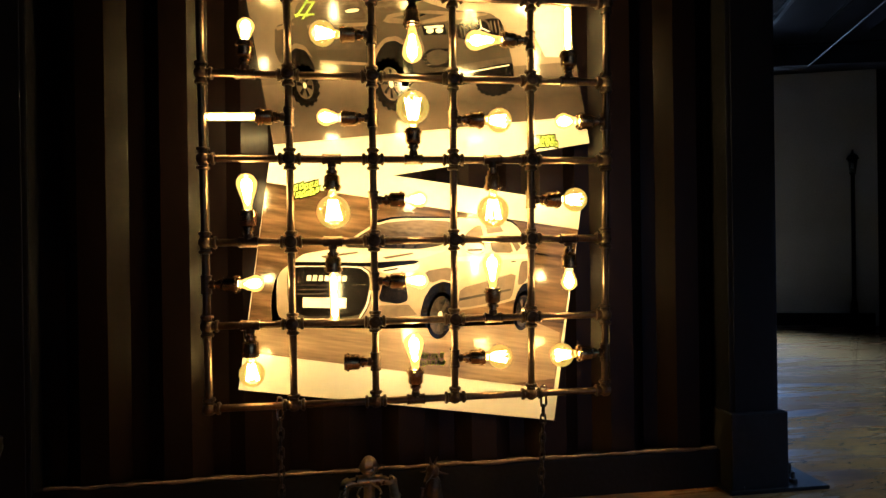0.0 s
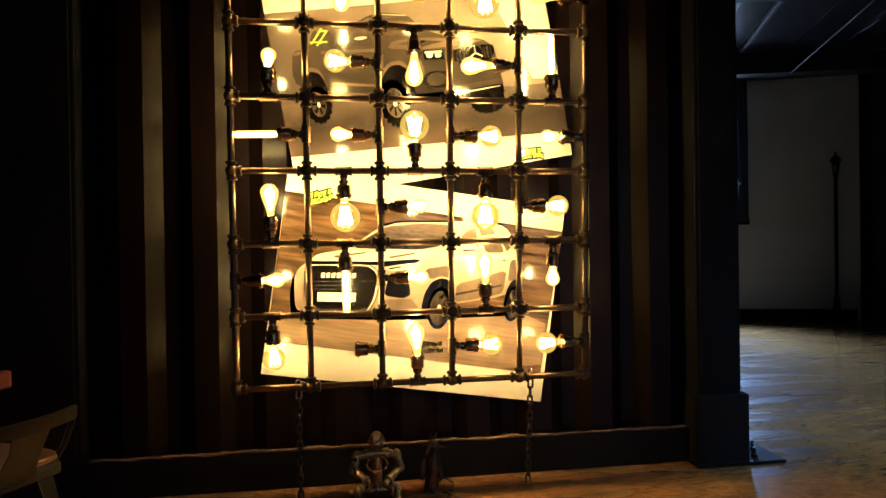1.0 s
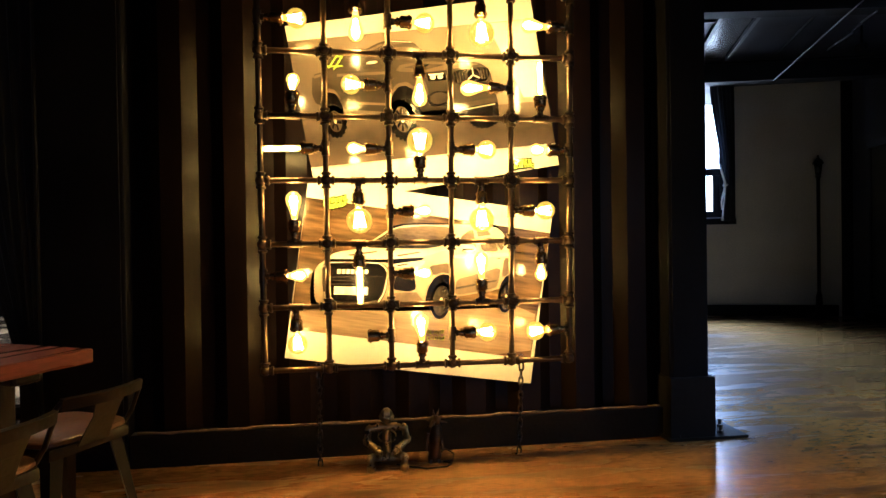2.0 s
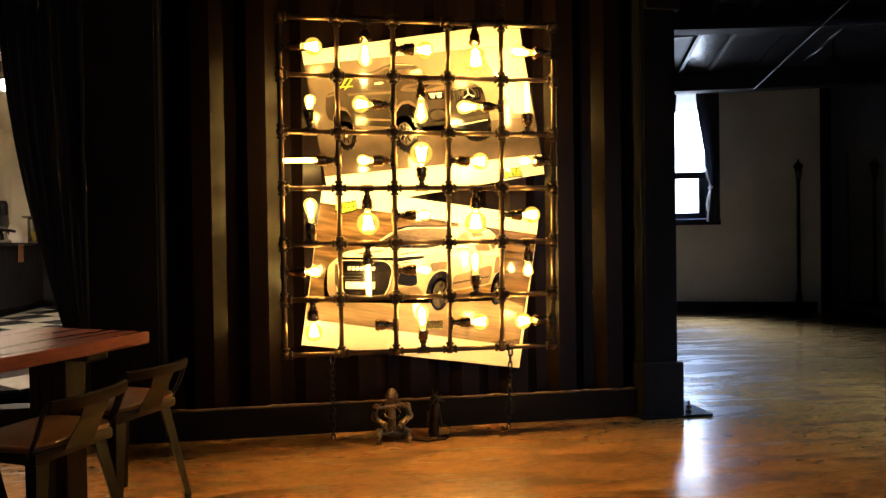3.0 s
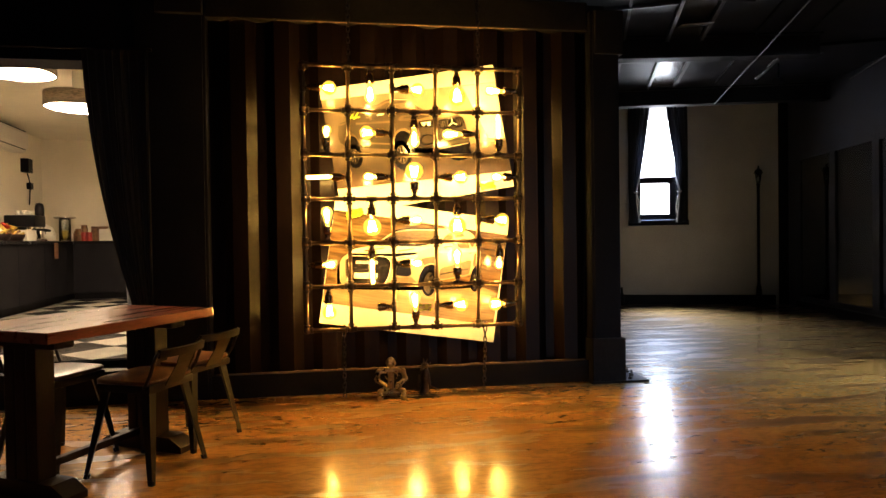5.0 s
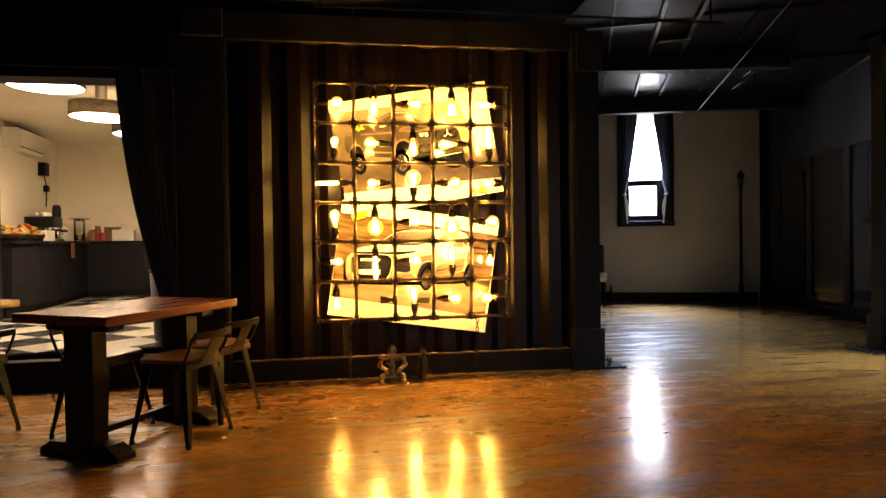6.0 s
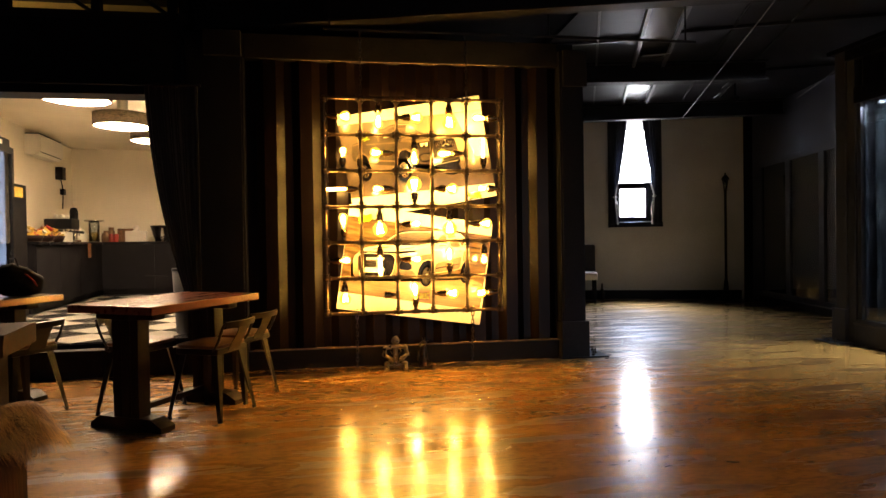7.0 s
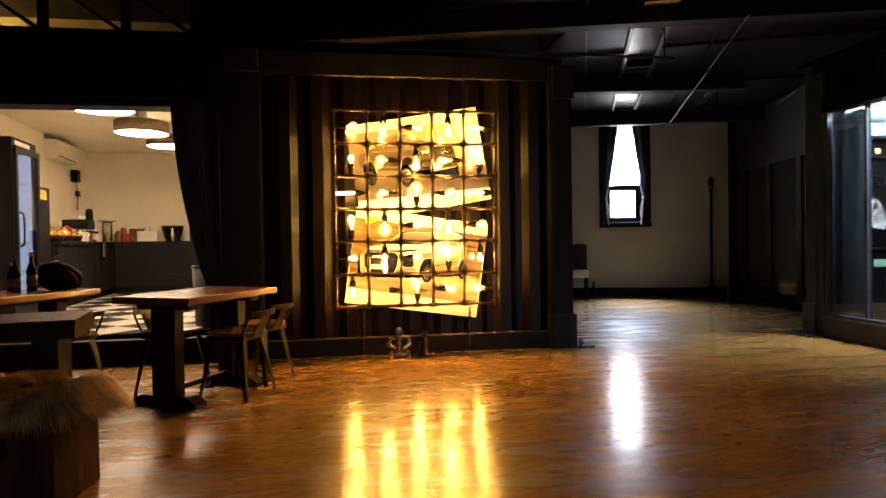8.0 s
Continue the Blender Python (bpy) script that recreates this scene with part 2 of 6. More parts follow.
def corrugated(bm, x0, x1, z0, z1, y_out, depth, pitch=0.305, shift=0.0, thick=0.004, flip=False):
    """A trapezoid-ribbed steel sheet between x0 and x1, with a back face."""
    xs = []
    k = math.floor((x0 - shift) / pitch) - 1
    while shift + k * pitch < x1 + pitch:
        o = shift + k * pitch
        for dx, dy in ((0, 0), (0.344, 0), (0.564, depth), (0.780, depth)):
            xs.append((o + dx * pitch, y_out + dy))
        k += 1
    inside = [p for p in xs if x0 < p[0] < x1]
    line = [(x0, inside[0][1])] + inside + [(x1, inside[-1][1])]
    cols = [[bm.verts.new((x, y + e, z)) for e in (0, thick) for z in (z0, z1)] for x, y in line]
    for p, q in zip(cols, cols[1:]):
        bm.faces.new((p[0], q[0], q[1], p[1]))
        bm.faces.new((p[2], p[3], q[3], q[2]))
        bm.faces.new((p[1], q[1], q[3], p[3]))
        bm.faces.new((p[0], p[2], q[2], q[0]))
    bm.faces.new((cols[0][0], cols[0][1], cols[0][3], cols[0][2]))
    bm.faces.new((cols[-1][0], cols[-1][2], cols[-1][3], cols[-1][1]))


bm = bmesh.new()
corrugated(bm, -1.436, 1.354, 0.16, 2.70, 0.225, 0.05, 0.305, -0.975)
wall_front = structure("wall_container", bm, M["panel"], "dark painted corrugated steel container wall behind the lamp grid", "wall")
bm = bmesh.new()
box(bm, -1.436, 1.354, WALL, 0.34, 0.0, 0.165, None, 0.006)
structure("bottom_rail", bm, M["rail"], "black steel bottom rail of the container", "rail")
bm = bmesh.new()
box(bm, -1.436, 1.354, WALL - 0.01, 0.34, 2.685, 2.90, None, 0.006)
structure("top_rail", bm, M["rail"], "black steel top rail of the container", "rail")
# uneven sealant bead on the bottom rail lip; the top one paints a lit edge
random.seed(3)
for nm, z, x0, x1, r in (("sealant_bead", 0.172, -1.40, 1.33, 0.0075), ("sealant_bead", 2.684, -0.95, 0.90, 0.0055)):
    bm = bmesh.new()
    n = 70
    sweep(bm, [(x0 + (x1 - x0) * i / n, WALL + 0.003 + 0.003 * random.random(), z + 0.006 * noise.noise((i * 0.35, z, 0)) + 0.002 * random.random()) for i in range(n + 1)],
          [r * (0.55 + 0.8 * random.random()) for i in range(n + 1)], 6)
    structure(nm, bm, M["sealant"], "uneven bead: old sealant on the bottom rail, painted lit edge on the top rail", "sealant")


def post(name, x0, x1, y0, y1, z1, label):
    bm = bmesh.new()
    box(bm, x0, x1, y0, y1, 0, z1, None, 0.008)
    box(bm, x0 + 0.02, x1 - 0.02, y0 - 0.006, y0 + 0.01, 0.02, z1 - 0.02, None, 0.003)
    return structure(name, bm, M["black_steel"], label, "post")


post("corner_post", 1.356, 1.585, 0.145, 0.42, 2.82, "black steel container corner post")
post("corner_post", -1.93, -1.44, 0.20, 0.42, 2.90, "wide black steel post between the kitchen opening and lamp wall")
for x0, x1, y0, y1, z0, z1 in ((1.345, 1.608, 0.115, 0.43, 0.0, 0.34), (1.385, 1.610, 0.115, 0.43, 2.495, 2.823), (-1.76, -1.45, 0.15, 0.42, 2.695, 2.91)):
    bm = bmesh.new()
    box(bm, x0, x1, y0, y1, z0, z1, None, 0.006)
    structure("post_sleeve", bm, M["beam"], "dark steel sleeve box bolted round the post", "post sleeve")
# foot plate with bolts
bm = bmesh.new()
box(bm, 1.33, 1.79, 0.10, 0.45, 0.0, 0.016, None, 0.003)
fp = structure("foot_plate", bm, M["rail"], "dark steel foot plate bolted to the floor", "plate")
for bx, by in ((1.66, 0.16), (1.72, 0.26), (1.74, 0.38), (1.40, 0.13)):
    bm = bmesh.new()
    rod(bm, (bx, by, 0.016), (bx, by, 0.032), 0.016, n=6)
    rod(bm, (bx, by, 0.03), (bx, by, 0.062), 0.008, n=8)
    part("bolt", bm, M["chain"], fp)

# side and roof of the main container
bm = bmesh.new()
box(bm, 1.40, 1.56, 0.42, 5.9, 0.0, 2.82)
structure("wall_container_side", bm, M["black_steel"], "black painted steel side of the container", "wall")
bm = bmesh.new()
box(bm, -7.5, 1.60, 0.45, 9.3, 2.90, 2.98)
structure("container_roof", bm, M["beam"], "dark container roof deck", "roof")

# ---- hall at the back ----
# window wall, with the opening for the tall window
WX0, WX1, WZ0, WZ1 = -0.62, 0.05, 1.40, 3.34
bm = bmesh.new()
for x0, x1, z0, z1 in ((-4.2, WX0, 0, 3.45), (WX1, 1.55, 0, 3.45), (WX0, WX1, 0, WZ0), (WX0, WX1, WZ1, 3.45)):
    box(bm, x0, x1, 0, 0.2, z0, z1)
structure("wall_window", bm, M["greywall"], "plain grey painted wall with a tall window", "wall", HALL)
bm = bmesh.new()
box(bm, -4.2, 1.5, -0.02, -0.002, 0.0, 0.16, None, 0.003)
structure("baseboard", bm, M["black_steel"], "black painted skirting board", "baseboard", HALL)
# pale strip paints the highlight along the top edge of the skirting
bm = bmesh.new()
box(bm, -4.2, 1.5, -0.03, -0.002, 0.162, 0.178, None, 0.003)
structure("baseboard_highlight", bm, M["greywall"], "thin pale strip as painted highlight along the skirting top", "trim", HALL)
bm = bmesh.new()
box(bm, 1.55, 2.4, 0.02, 0.2, 0, 3.45)
structure("wall_recess", bm, M["darkwall"], "dark painted wall beside the window wall", "wall", HALL)
bm = bmesh.new()
box(bm, -3, 2.5, 1.2, 1.25, -1, 5)
structure("backdrop", bm, M["skyglow"], "overcast bright sky outside the window", "backdrop", HALL)
area("window_light", HALL @ pose((WX0 + WX1) / 2, 0.62, 2.80, -37, 0, 0), 0.60, 0.80, WINDOW, (0.52, 0.72, 1.0), radians(64))

# ceiling deck
bm = bmesh.new()
box(bm, -9, 12, -11, 9.5, 3.5, 3.6)
structure("ceiling", bm, M["deck"], "dark painted steel deck ceiling", "ceiling")
bm = bmesh.new()
box(bm, 1.62, 9, -1.6, 9, 3.24, 3.28)
structure("ceiling_panels", bm, M["deck"], "dark glossy panelled ceiling of the hall", "ceiling")

# outer walls that close the place
for nm, x0, x1, y0, y1 in (("wall_west", -9.2, -9, -11, 9.5), ("wall_east", 12, 12.2, -11, 9.5), ("wall_north", -9, 12, 9.5, 9.7)):
    bm = bmesh.new()
    box(bm, x0, x1, y0, y1, 0, 3.6)
    structure(nm, bm, M["darkwall"], "dark painted outer wall", "wall")
# unseen side behind the camera: glazing and area lamp added as cool fill
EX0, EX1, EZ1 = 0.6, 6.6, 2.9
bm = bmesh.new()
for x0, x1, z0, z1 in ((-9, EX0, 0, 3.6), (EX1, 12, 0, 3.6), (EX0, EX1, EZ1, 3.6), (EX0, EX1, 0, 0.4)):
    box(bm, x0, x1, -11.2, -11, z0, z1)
structure("wall_south", bm, M["darkwall"], "unseen dark wall holding the added glazing", "wall")
ew = tagged(new("window_2"), "unseen glazing added behind the camera for cool fill light", "window", "", "structure")
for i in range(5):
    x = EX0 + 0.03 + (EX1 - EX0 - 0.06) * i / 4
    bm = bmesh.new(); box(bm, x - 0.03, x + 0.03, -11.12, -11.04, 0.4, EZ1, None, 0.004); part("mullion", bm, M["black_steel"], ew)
area("added_fill_light", pose((EX0 + EX1) / 2, -11.15, (0.4 + EZ1) / 2, 90, 0, 0), EX1 - EX0, EZ1 - 0.4, UNSEEN_FILL, (0.42, 0.62, 1.0))

# beams
def beam(p, length, z0, z1, w, ang, name="ceiling_beam"):
    bm = bmesh.new()
    box(bm, -length / 2, length / 2, 0, w, z0, z0 + 0.018, None, 0.003)
    box(bm, -length / 2, length / 2, 0.0, w, z1 - 0.018, z1, None, 0.003)
    box(bm, -length / 2, length / 2, w / 2 - 0.008, w / 2 + 0.008, z0 + 0.018, z1 - 0.018)
    return structure(name, bm, M["beam"], "dark painted steel ceiling beam", "beam", pose(p[0], p[1], 0, 0, 0, ang))


beam((1.314, -0.44), 7.0, 3.0, 3.24, 0.15, -15.5)
beam((3.05, 1.75), 2.9, 3.0, 3.24, 0.16, -10)
beam((4.3, 3.86), 3.9, 3.0, 3.24, 0.16, -15)

# ---- lamp grid of iron pipe ----
W, H, Z0 = 1.515, 1.82, 0.488
CW, CH = W / 5, H / 6
LEAN_TOP, LEAN_BOT = -0.03, 0.045
grid = thing("lamp_grid", pose(0, 0, 0), "hanging grid of dark iron pipes with many glowing bulbs", "lamp grid")


def gp(c, r):
    """Grid coordinates (columns from the left, rows from the top) to a place."""
    return Vector((-W / 2 - 0.004 + c * CW, LEAN_TOP + (LEAN_BOT - LEAN_TOP) * r / 6, Z0 + H - r * CH))


PR = 0.0135
seg_v = bmesh.new(); rod(seg_v, (0, 0, -CH / 2 + 0.02), (0, 0, CH / 2 - 0.02), PR, n=14, caps=False); seg_v = mesh_of("pipe", seg_v, M["pipe"], True)
seg_h = bmesh.new(); rod(seg_h, (-CW / 2 + 0.02, 0, 0), (CW / 2 - 0.02, 0, 0), PR, n=14, caps=False); seg_h = mesh_of("pipe", seg_h, M["pipe"], True)


def fitting_body():
    """The rounded cast body of a pipe fitting."""
    b = bmesh.new()
    bmesh.ops.create_uvsphere(b, u_segments=16, v_segments=10, radius=0.0255)
    return mesh_of("fitting", b, M["fitting"], True)


def collar_mesh():
    """A beaded collar that runs out from a fitting along z."""
    b = bmesh.new()
    lathe(b, [(0.0145, 0.012), (0.0175, 0.012), (0.0175, 0.027), (0.0225, 0.029), (0.0238, 0.0335), (0.0225, 0.039), (0.0145, 0.041)], 16)
    return mesh_of("collar", b, M["fitting"], True)


BODY, COLLAR = fitting_body(), collar_mesh()
for r in range(7):
    for c in range(6):
        arms = []
        if c > 0: arms.append((-1, 0, 0))
        if c < 5: arms.append((1, 0, 0))
        if r > 0: arms.append((0, 0, 1))
        if r < 6: arms.append((0, 0, -1))
        if 0 < c < 5 and 0 < r < 6: arms.append((0, -0.6, 0))
        nm = "elbow" if len(arms) == 2 else "tee" if len(arms) == 3 else "cross_fitting"
        body = part(nm, BODY, None, grid, "", Matrix.Translation(gp(c, r)))
        for d in arms:
            part("collar", COLLAR, None, body, "", Vector(d).to_track_quat("Z", "Y").to_matrix().to_4x4() @ Matrix.Diagonal((1, 1, 1 if abs(d[1]) < 0.1 else 0.8, 1)))
        if r < 6:
            part("pipe", seg_v, None, grid, "", Matrix.Translation((gp(c, r) + gp(c, r + 1)) / 2) @ pose(0, 0, 0, 2.3))
        if c < 5:
            part("pipe", seg_h, None, grid, "", Matrix.Translation((gp(c, r) + gp(c + 1, r)) / 2))


def arc(r, z, a0, a1, n):
    return [(r * math.cos(a0 + (a1 - a0) * i / n), z + r * math.sin(a0 + (a1 - a0) * i / n)) for i in range(n + 1)]


def bulb_mesh(kind):
    """Bulb standing on its screw cap at z = 0, glass upward: slots are glass, filament core, cap."""
    b = bmesh.new()
    q = math.pi / 2
    if kind == "globe_big":
        glass = [(0.013, 0.0), (0.018, 0.018)] + arc(0.062, 0.078, -1.25, q, 12)
        core = [(0, 0.035), (0.022, 0.05), (0.027, 0.08), (0.020, 0.105), (0, 0.112)]
    elif kind == "globe":
        glass = [(0.013, 0.0), (0.017, 0.014)] + arc(0.047, 0.062, -1.2, q, 12)
        core = [(0, 0.025), (0.02, 0.04), (0.024, 0.065), (0.016, 0.085), (0, 0.09)]
    elif kind == "pear":
        glass = [(0.013, 0.0), (0.016, 0.02), (0.021, 0.04), (0.030, 0.065), (0.036, 0.088)] + arc(0.037, 0.098, 0, q, 8)
        core = [(0, 0.025), (0.010, 0.035), (0.013, 0.06), (0.020, 0.09), (0.016, 0.108), (0, 0.117)]
    elif kind == "long":
        glass = [(0.012, 0.0), (0.0155, 0.012), (0.0155, 0.165)] + arc(0.0155, 0.165, 0, q, 6)
        core = [(0, 0.015), (0.010, 0.02), (0.010, 0.16), (0, 0.168)]
    else:
        glass = [(0.013, 0.0), (0.016, 0.014), (0.024, 0.03)] + arc(0.031, 0.055, -0.7, q, 10)
        core = [(0, 0.02), (0.012, 0.03), (0.019, 0.052), (0.013, 0.07), (0, 0.075)]
    lathe(b, glass, 20, None, 0)
    if kind in ("globe_big", "globe"):
        # one filament wound up and down round the stem
        k = 1.0 if kind == "globe_big" else 0.78
        first = len(b.faces)
        sweep(b, [((0.014 if i % 2 else 0.028) * k * math.cos(2 * math.pi * i / 15), (0.014 if i % 2 else 0.028) * k * math.sin(2 * math.pi * i / 15), (0.036 if i % 2 else 0.108) * k) for i in range(16)], 0.0032 * k, 6)
        b.faces.ensure_lookup_table()
        for f in b.faces[first:]:
            f.material_index = 1
    else:
        lathe(b, core, 14, None, 1)
    lathe(b, [(0, -0.02), (0.0125, -0.02), (0.0135, 0.0), (0.013, 0.002)], 16, None, 2)
    shell = M["amber"] if kind in ("globe_big", "globe") else M["frost"]
    return mesh_of("bulb", b, [shell, M["core"], M["brass"]])


def holder_mesh():
    """Lamp holder from the pipe tee out to the bulb, along z."""
    b = bmesh.new()
    lathe(b, [(0, 0.0), (0.011, 0.0), (0.011, 0.028), (0.017, 0.030), (0.017, 0.040), (0.012, 0.043), (0.0205, 0.048), (0.023, 0.054), (0.023, 0.085), (0.027, 0.086), (0.027, 0.095),
              (0.0235, 0.097), (0.0235, 0.104), (0.019, 0.106), (0.014, 0.100), (0, 0.100)], 18)
    rod(b, (0.0, 0.0, -0.0), (0.0, 0.0, 0.001), 0.016, n=8)
    return mesh_of("lamp_holder", b, M["brass"], True)


def tee_mesh():
    b = bmesh.new()
    rod(b, (-0.03, 0, 0), (0.03, 0, 0), 0.0185, n=14)
    rod(b, (-0.034, 0, 0), (-0.026, 0, 0), 0.0205, n=14)
    rod(b, (0.026, 0, 0), (0.034, 0, 0), 0.0205, n=14)
    rod(b, (0, 0, 0), (0, 0, 0.03), 0.0165, n=14)
    return mesh_of("lamp_tee", b, M["fitting"], True)


BULBS = {k: bulb_mesh(k) for k in ("globe_big", "globe", "pear", "long", "small")}
HOLD, TEE = holder_mesh(), tee_mesh()
# one row of cells a line, from the top; side of the cell that carries the holder, and the bulb
LAYOUT = ("L globe|T pear|L globe|T globe_big|R pear",
          "B small|R globe|T pear|R pear|B long",
          "R long|R small|B globe_big|L globe|R small",
          "B pear|T globe_big|L small|T globe_big|L globe",
          "L small|T long|L small|B pear|T small",
          "T globe|R none|B pear|L globe|R globe")
random.seed(11)
for r, line in enumerate(LAYOUT):
    for c, cell in enumerate(line.split("|")):
        side, kind = cell.split()
        p = {"L": gp(c, r + 0.5), "R": gp(c + 1, r + 0.5), "T": gp(c + 0.5, r), "B": gp(c + 0.5, r + 1)}[side]
        turn = {"L": pose(0, 0, 0, 0, 90, 0), "R": pose(0, 0, 0, 0, -90, 0), "T": pose(0, 0, 0, 180, 0, 0), "B": pose(0, 0, 0)}[side]
        tilt = pose(0, 0, 0, random.uniform(-3, 3), random.uniform(-3, 3), random.uniform(0, 360))
        tm = Matrix.Translation(p) @ turn
        part("lamp_tee", TEE, None, grid, "", tm)
        h = part("lamp_holder", HOLD, None, grid, "aged brass lamp holder", tm @ pose(0, 0, 0.012) @ Matrix.Diagonal((1.28, 1.28, 1.0, 1)))
        if kind != "none":
            lab = {"globe_big": "large amber glass globe bulb, lit", "globe": "amber glass globe bulb, lit", "pear": "lit pear-shaped filament bulb", "long": "long lit tubular filament bulb", "small": "small lit round bulb"}[kind]
            part("bulb", BULBS[kind], None, h, lab, Matrix.Diagonal((1 / 1.28, 1 / 1.28, 1.0, 1)) @ pose(0, 0, 0.105) @ tilt)

# ---- materials of the things ----
M["paper"] = material("white_poster_paper", (0.80, 0.77, 0.70), 0.16, 0, 0.03, 2, 0.02, 30)
M["ink_black"] = material("black_print", (0.005, 0.0042, 0.004), 0.15, 0, 0.2, 8, 0.0, 30)
M["ink_dark"] = material("dark_grey_print", (0.034, 0.027, 0.022), 0.15, 0, 0.45, 5, 0.0, 30)
M["ink_mid"] = material("grey_print", (0.060, 0.047, 0.036), 0.15, 0, 0.25, 3, 0.0, 30)
M["ink_light"] = material("light_print", (0.72, 0.66, 0.56), 0.15, 0, 0.05, 4, 0.0, 30)
M["ink_tan"] = material("shaded_body_print", (0.150, 0.112, 0.075), 0.15, 0, 0.2, 4, 0.0, 30)
M["ink_green"] = material("yellow_green_print", (0.50, 0.72, 0.01), 0.15, 0, 0.1, 9, 0.0, 30)
M["ink_blur"] = material("motion_blurred_hedge_print", (0.19, 0.115, 0.045), 0.15, 0, 0.5, 7, 0.0, 24, stretch=(0.35, 1, 3.2), second=(0.014, 0.008, 0.003))
M["ink_road"] = material("blurred_road_print", (0.30, 0.215, 0.13), 0.15, 0, 0.25, 3, 0.0, 24, stretch=(0.3, 1, 4))
M["wood_red"] = material("varnished_red_brown_wood", (0.23, 0.050, 0.02), 0.28, 0, 0.28, 5, 0.08, 40, coat=0.5, stretch=(0.5, 5, 5))
M["wood_seat"] = material("worn_wooden_seat", (0.13, 0.055, 0.024), 0.4, 0, 0.28, 7, 0.1, 50, coat=0.2, stretch=(1, 6, 6))
M["wood_dark"] = material("dark_stained_wood", (0.016, 0.007, 0.006), 0.45, 0, 0.3, 5, 0.12, 50, spec=0.2, stretch=(4, 4, 0.5))
M["wood_slab"] = material("rough_sawn_slab", (0.055, 0.025, 0.014), 0.6, 0, 0.35, 5, 0.3, 40, stretch=(0.7, 5, 5), spec=0.12)
M["log"] = material("weathered_log", (0.10, 0.040, 0.022), 0.75, 0, 0.4, 4, 0.5, 30, stretch=(4, 4, 0.6), spec=0.12)
M["fur"] = material("brown_sheepskin", (0.16, 0.075, 0.03), 0.85, 0, 0.4, 7, 0.3, 80, second=(0.05, 0.022, 0.01))
M["chairsteel"] = material("gunmetal_chair_steel", (0.012, 0.0105, 0.011), 0.36, 0.3, 0.25, 8, 0.1, 60)
M["cloth_black"] = material("black_velvet_curtain", (0.010, 0.010, 0.014), 0.9, 0, 0.2, 5, 0.2, 90, sheen=0.15)
M["bag_cloth"] = material("black_nylon", (0.006, 0.006, 0.008), 0.8, 0, 0.3, 9, 0.2, 90, spec=0.08)
M["cloth_navy"] = material("dark_curtain_cloth", (0.018, 0.019, 0.028), 0.85, 0, 0.2, 5, 0.2, 90, sheen=0.2)
M["tile_white"] = material("white_floor_tile", (0.46, 0.43, 0.37), 0.22, 0, 0.08, 3, 0.02, 20, per_piece=0.08)
M["tile_black"] = material("black_floor_tile", (0.035, 0.034, 0.036), 0.22, 0, 0.15, 3, 0.02, 20, per_piece=0.15)
M["counter"] = material("charcoal_counter_panel", (0.011, 0.0105, 0.013), 0.6, 0, 0.12, 2, 0.05, 40, spec=0.12)
M["counter_top"] = material("black_counter_top", (0.012, 0.012, 0.014), 0.25, 0, 0.2, 5, 0.03, 60, spec=0.3)
M["linen"] = material("grey_linen", (0.30, 0.27, 0.22), 0.85, 0, 0.3, 60, 0.4, 160)


def woven_shade(name="lit_linen_shade", base=(0.30, 0.25, 0.18), through_share=0.22, stretch=(1, 1, 5)):
    """Cloth that lets some of the light behind it through."""
    mat = material(name, base, 0.9, 0, 0.35, 22, 0.4, 170, stretch=stretch)
    n, l = mat.node_tree.nodes, mat.node_tree.links
    b = n["Principled BSDF"]
    tr, mx = n.new("ShaderNodeBsdfTranslucent"), n.new("ShaderNodeMixShader")
    mx.inputs[0].default_value = through_share
    l.new(b.inputs["Base Color"].links[0].from_socket, tr.inputs[0])
    l.new(b.outputs[0], mx.inputs[1])
    l.new(tr.outputs[0], mx.inputs[2])
    l.new(mx.outputs[0], n["Material Output"].inputs[0])
    return mat


M["shade"] = woven_shade()


def wool_material():
    """Sheepskin locks: each strand its own brown, from dark to golden."""
    mat = bpy.data.materials.new("golden_brown_wool")
    mat.use_nodes = True
    n, l = mat.node_tree.nodes, mat.node_tree.links
    geo, ramp, tc, tex, add = n.new("ShaderNodeNewGeometry"), n.new("ShaderNodeValToRGB"), n.new("ShaderNodeTexCoord"), n.new("ShaderNodeTexNoise"), n.new("ShaderNodeMath")
    tex.inputs["Scale"].default_value = 9
    l.new(tc.outputs["Object"], tex.inputs[0])
    add.operation = "MULTIPLY_ADD"
    add.inputs[1].default_value = 0.45
    l.new(geo.outputs["Random Per Island"], add.inputs[0])
    l.new(tex.outputs[0], add.inputs[2])
    e = ramp.color_ramp.elements
    e[0].position, e[0].color, e[1].position, e[1].color = 0.45, (0.15, 0.06, 0.022, 1), 0.92, (0.78, 0.42, 0.13, 1)
    l.new(add.outputs[0], ramp.inputs[0])
    b = n["Principled BSDF"]
    l.new(ramp.outputs[0], b.inputs["Base Color"])
    b.inputs["Roughness"].default_value = 0.55
    return mat


M["wool"] = wool_material()
M["sheer"] = woven_shade("sheer_curtain_cloth", (0.26, 0.30, 0.33), 0.3, (1, 1, 0.2))
M["plastic_white"] = material("white_plastic", (0.72, 0.69, 0.62), 0.35, 0, 0.04, 3, 0.0, 40)
M["plastic_black"] = material("black_plastic", (0.006, 0.006, 0.008), 0.4, 0, 0.15, 6, 0.05, 60, spec=0.18)
M["red"] = material("red_plastic", (0.42, 0.03, 0.02), 0.35, 0, 0.15, 8, 0.0, 60)
M["box_brown"] = material("brown_packet", (0.26, 0.12, 0.05), 0.5, 0, 0.3, 20, 0.1, 60)
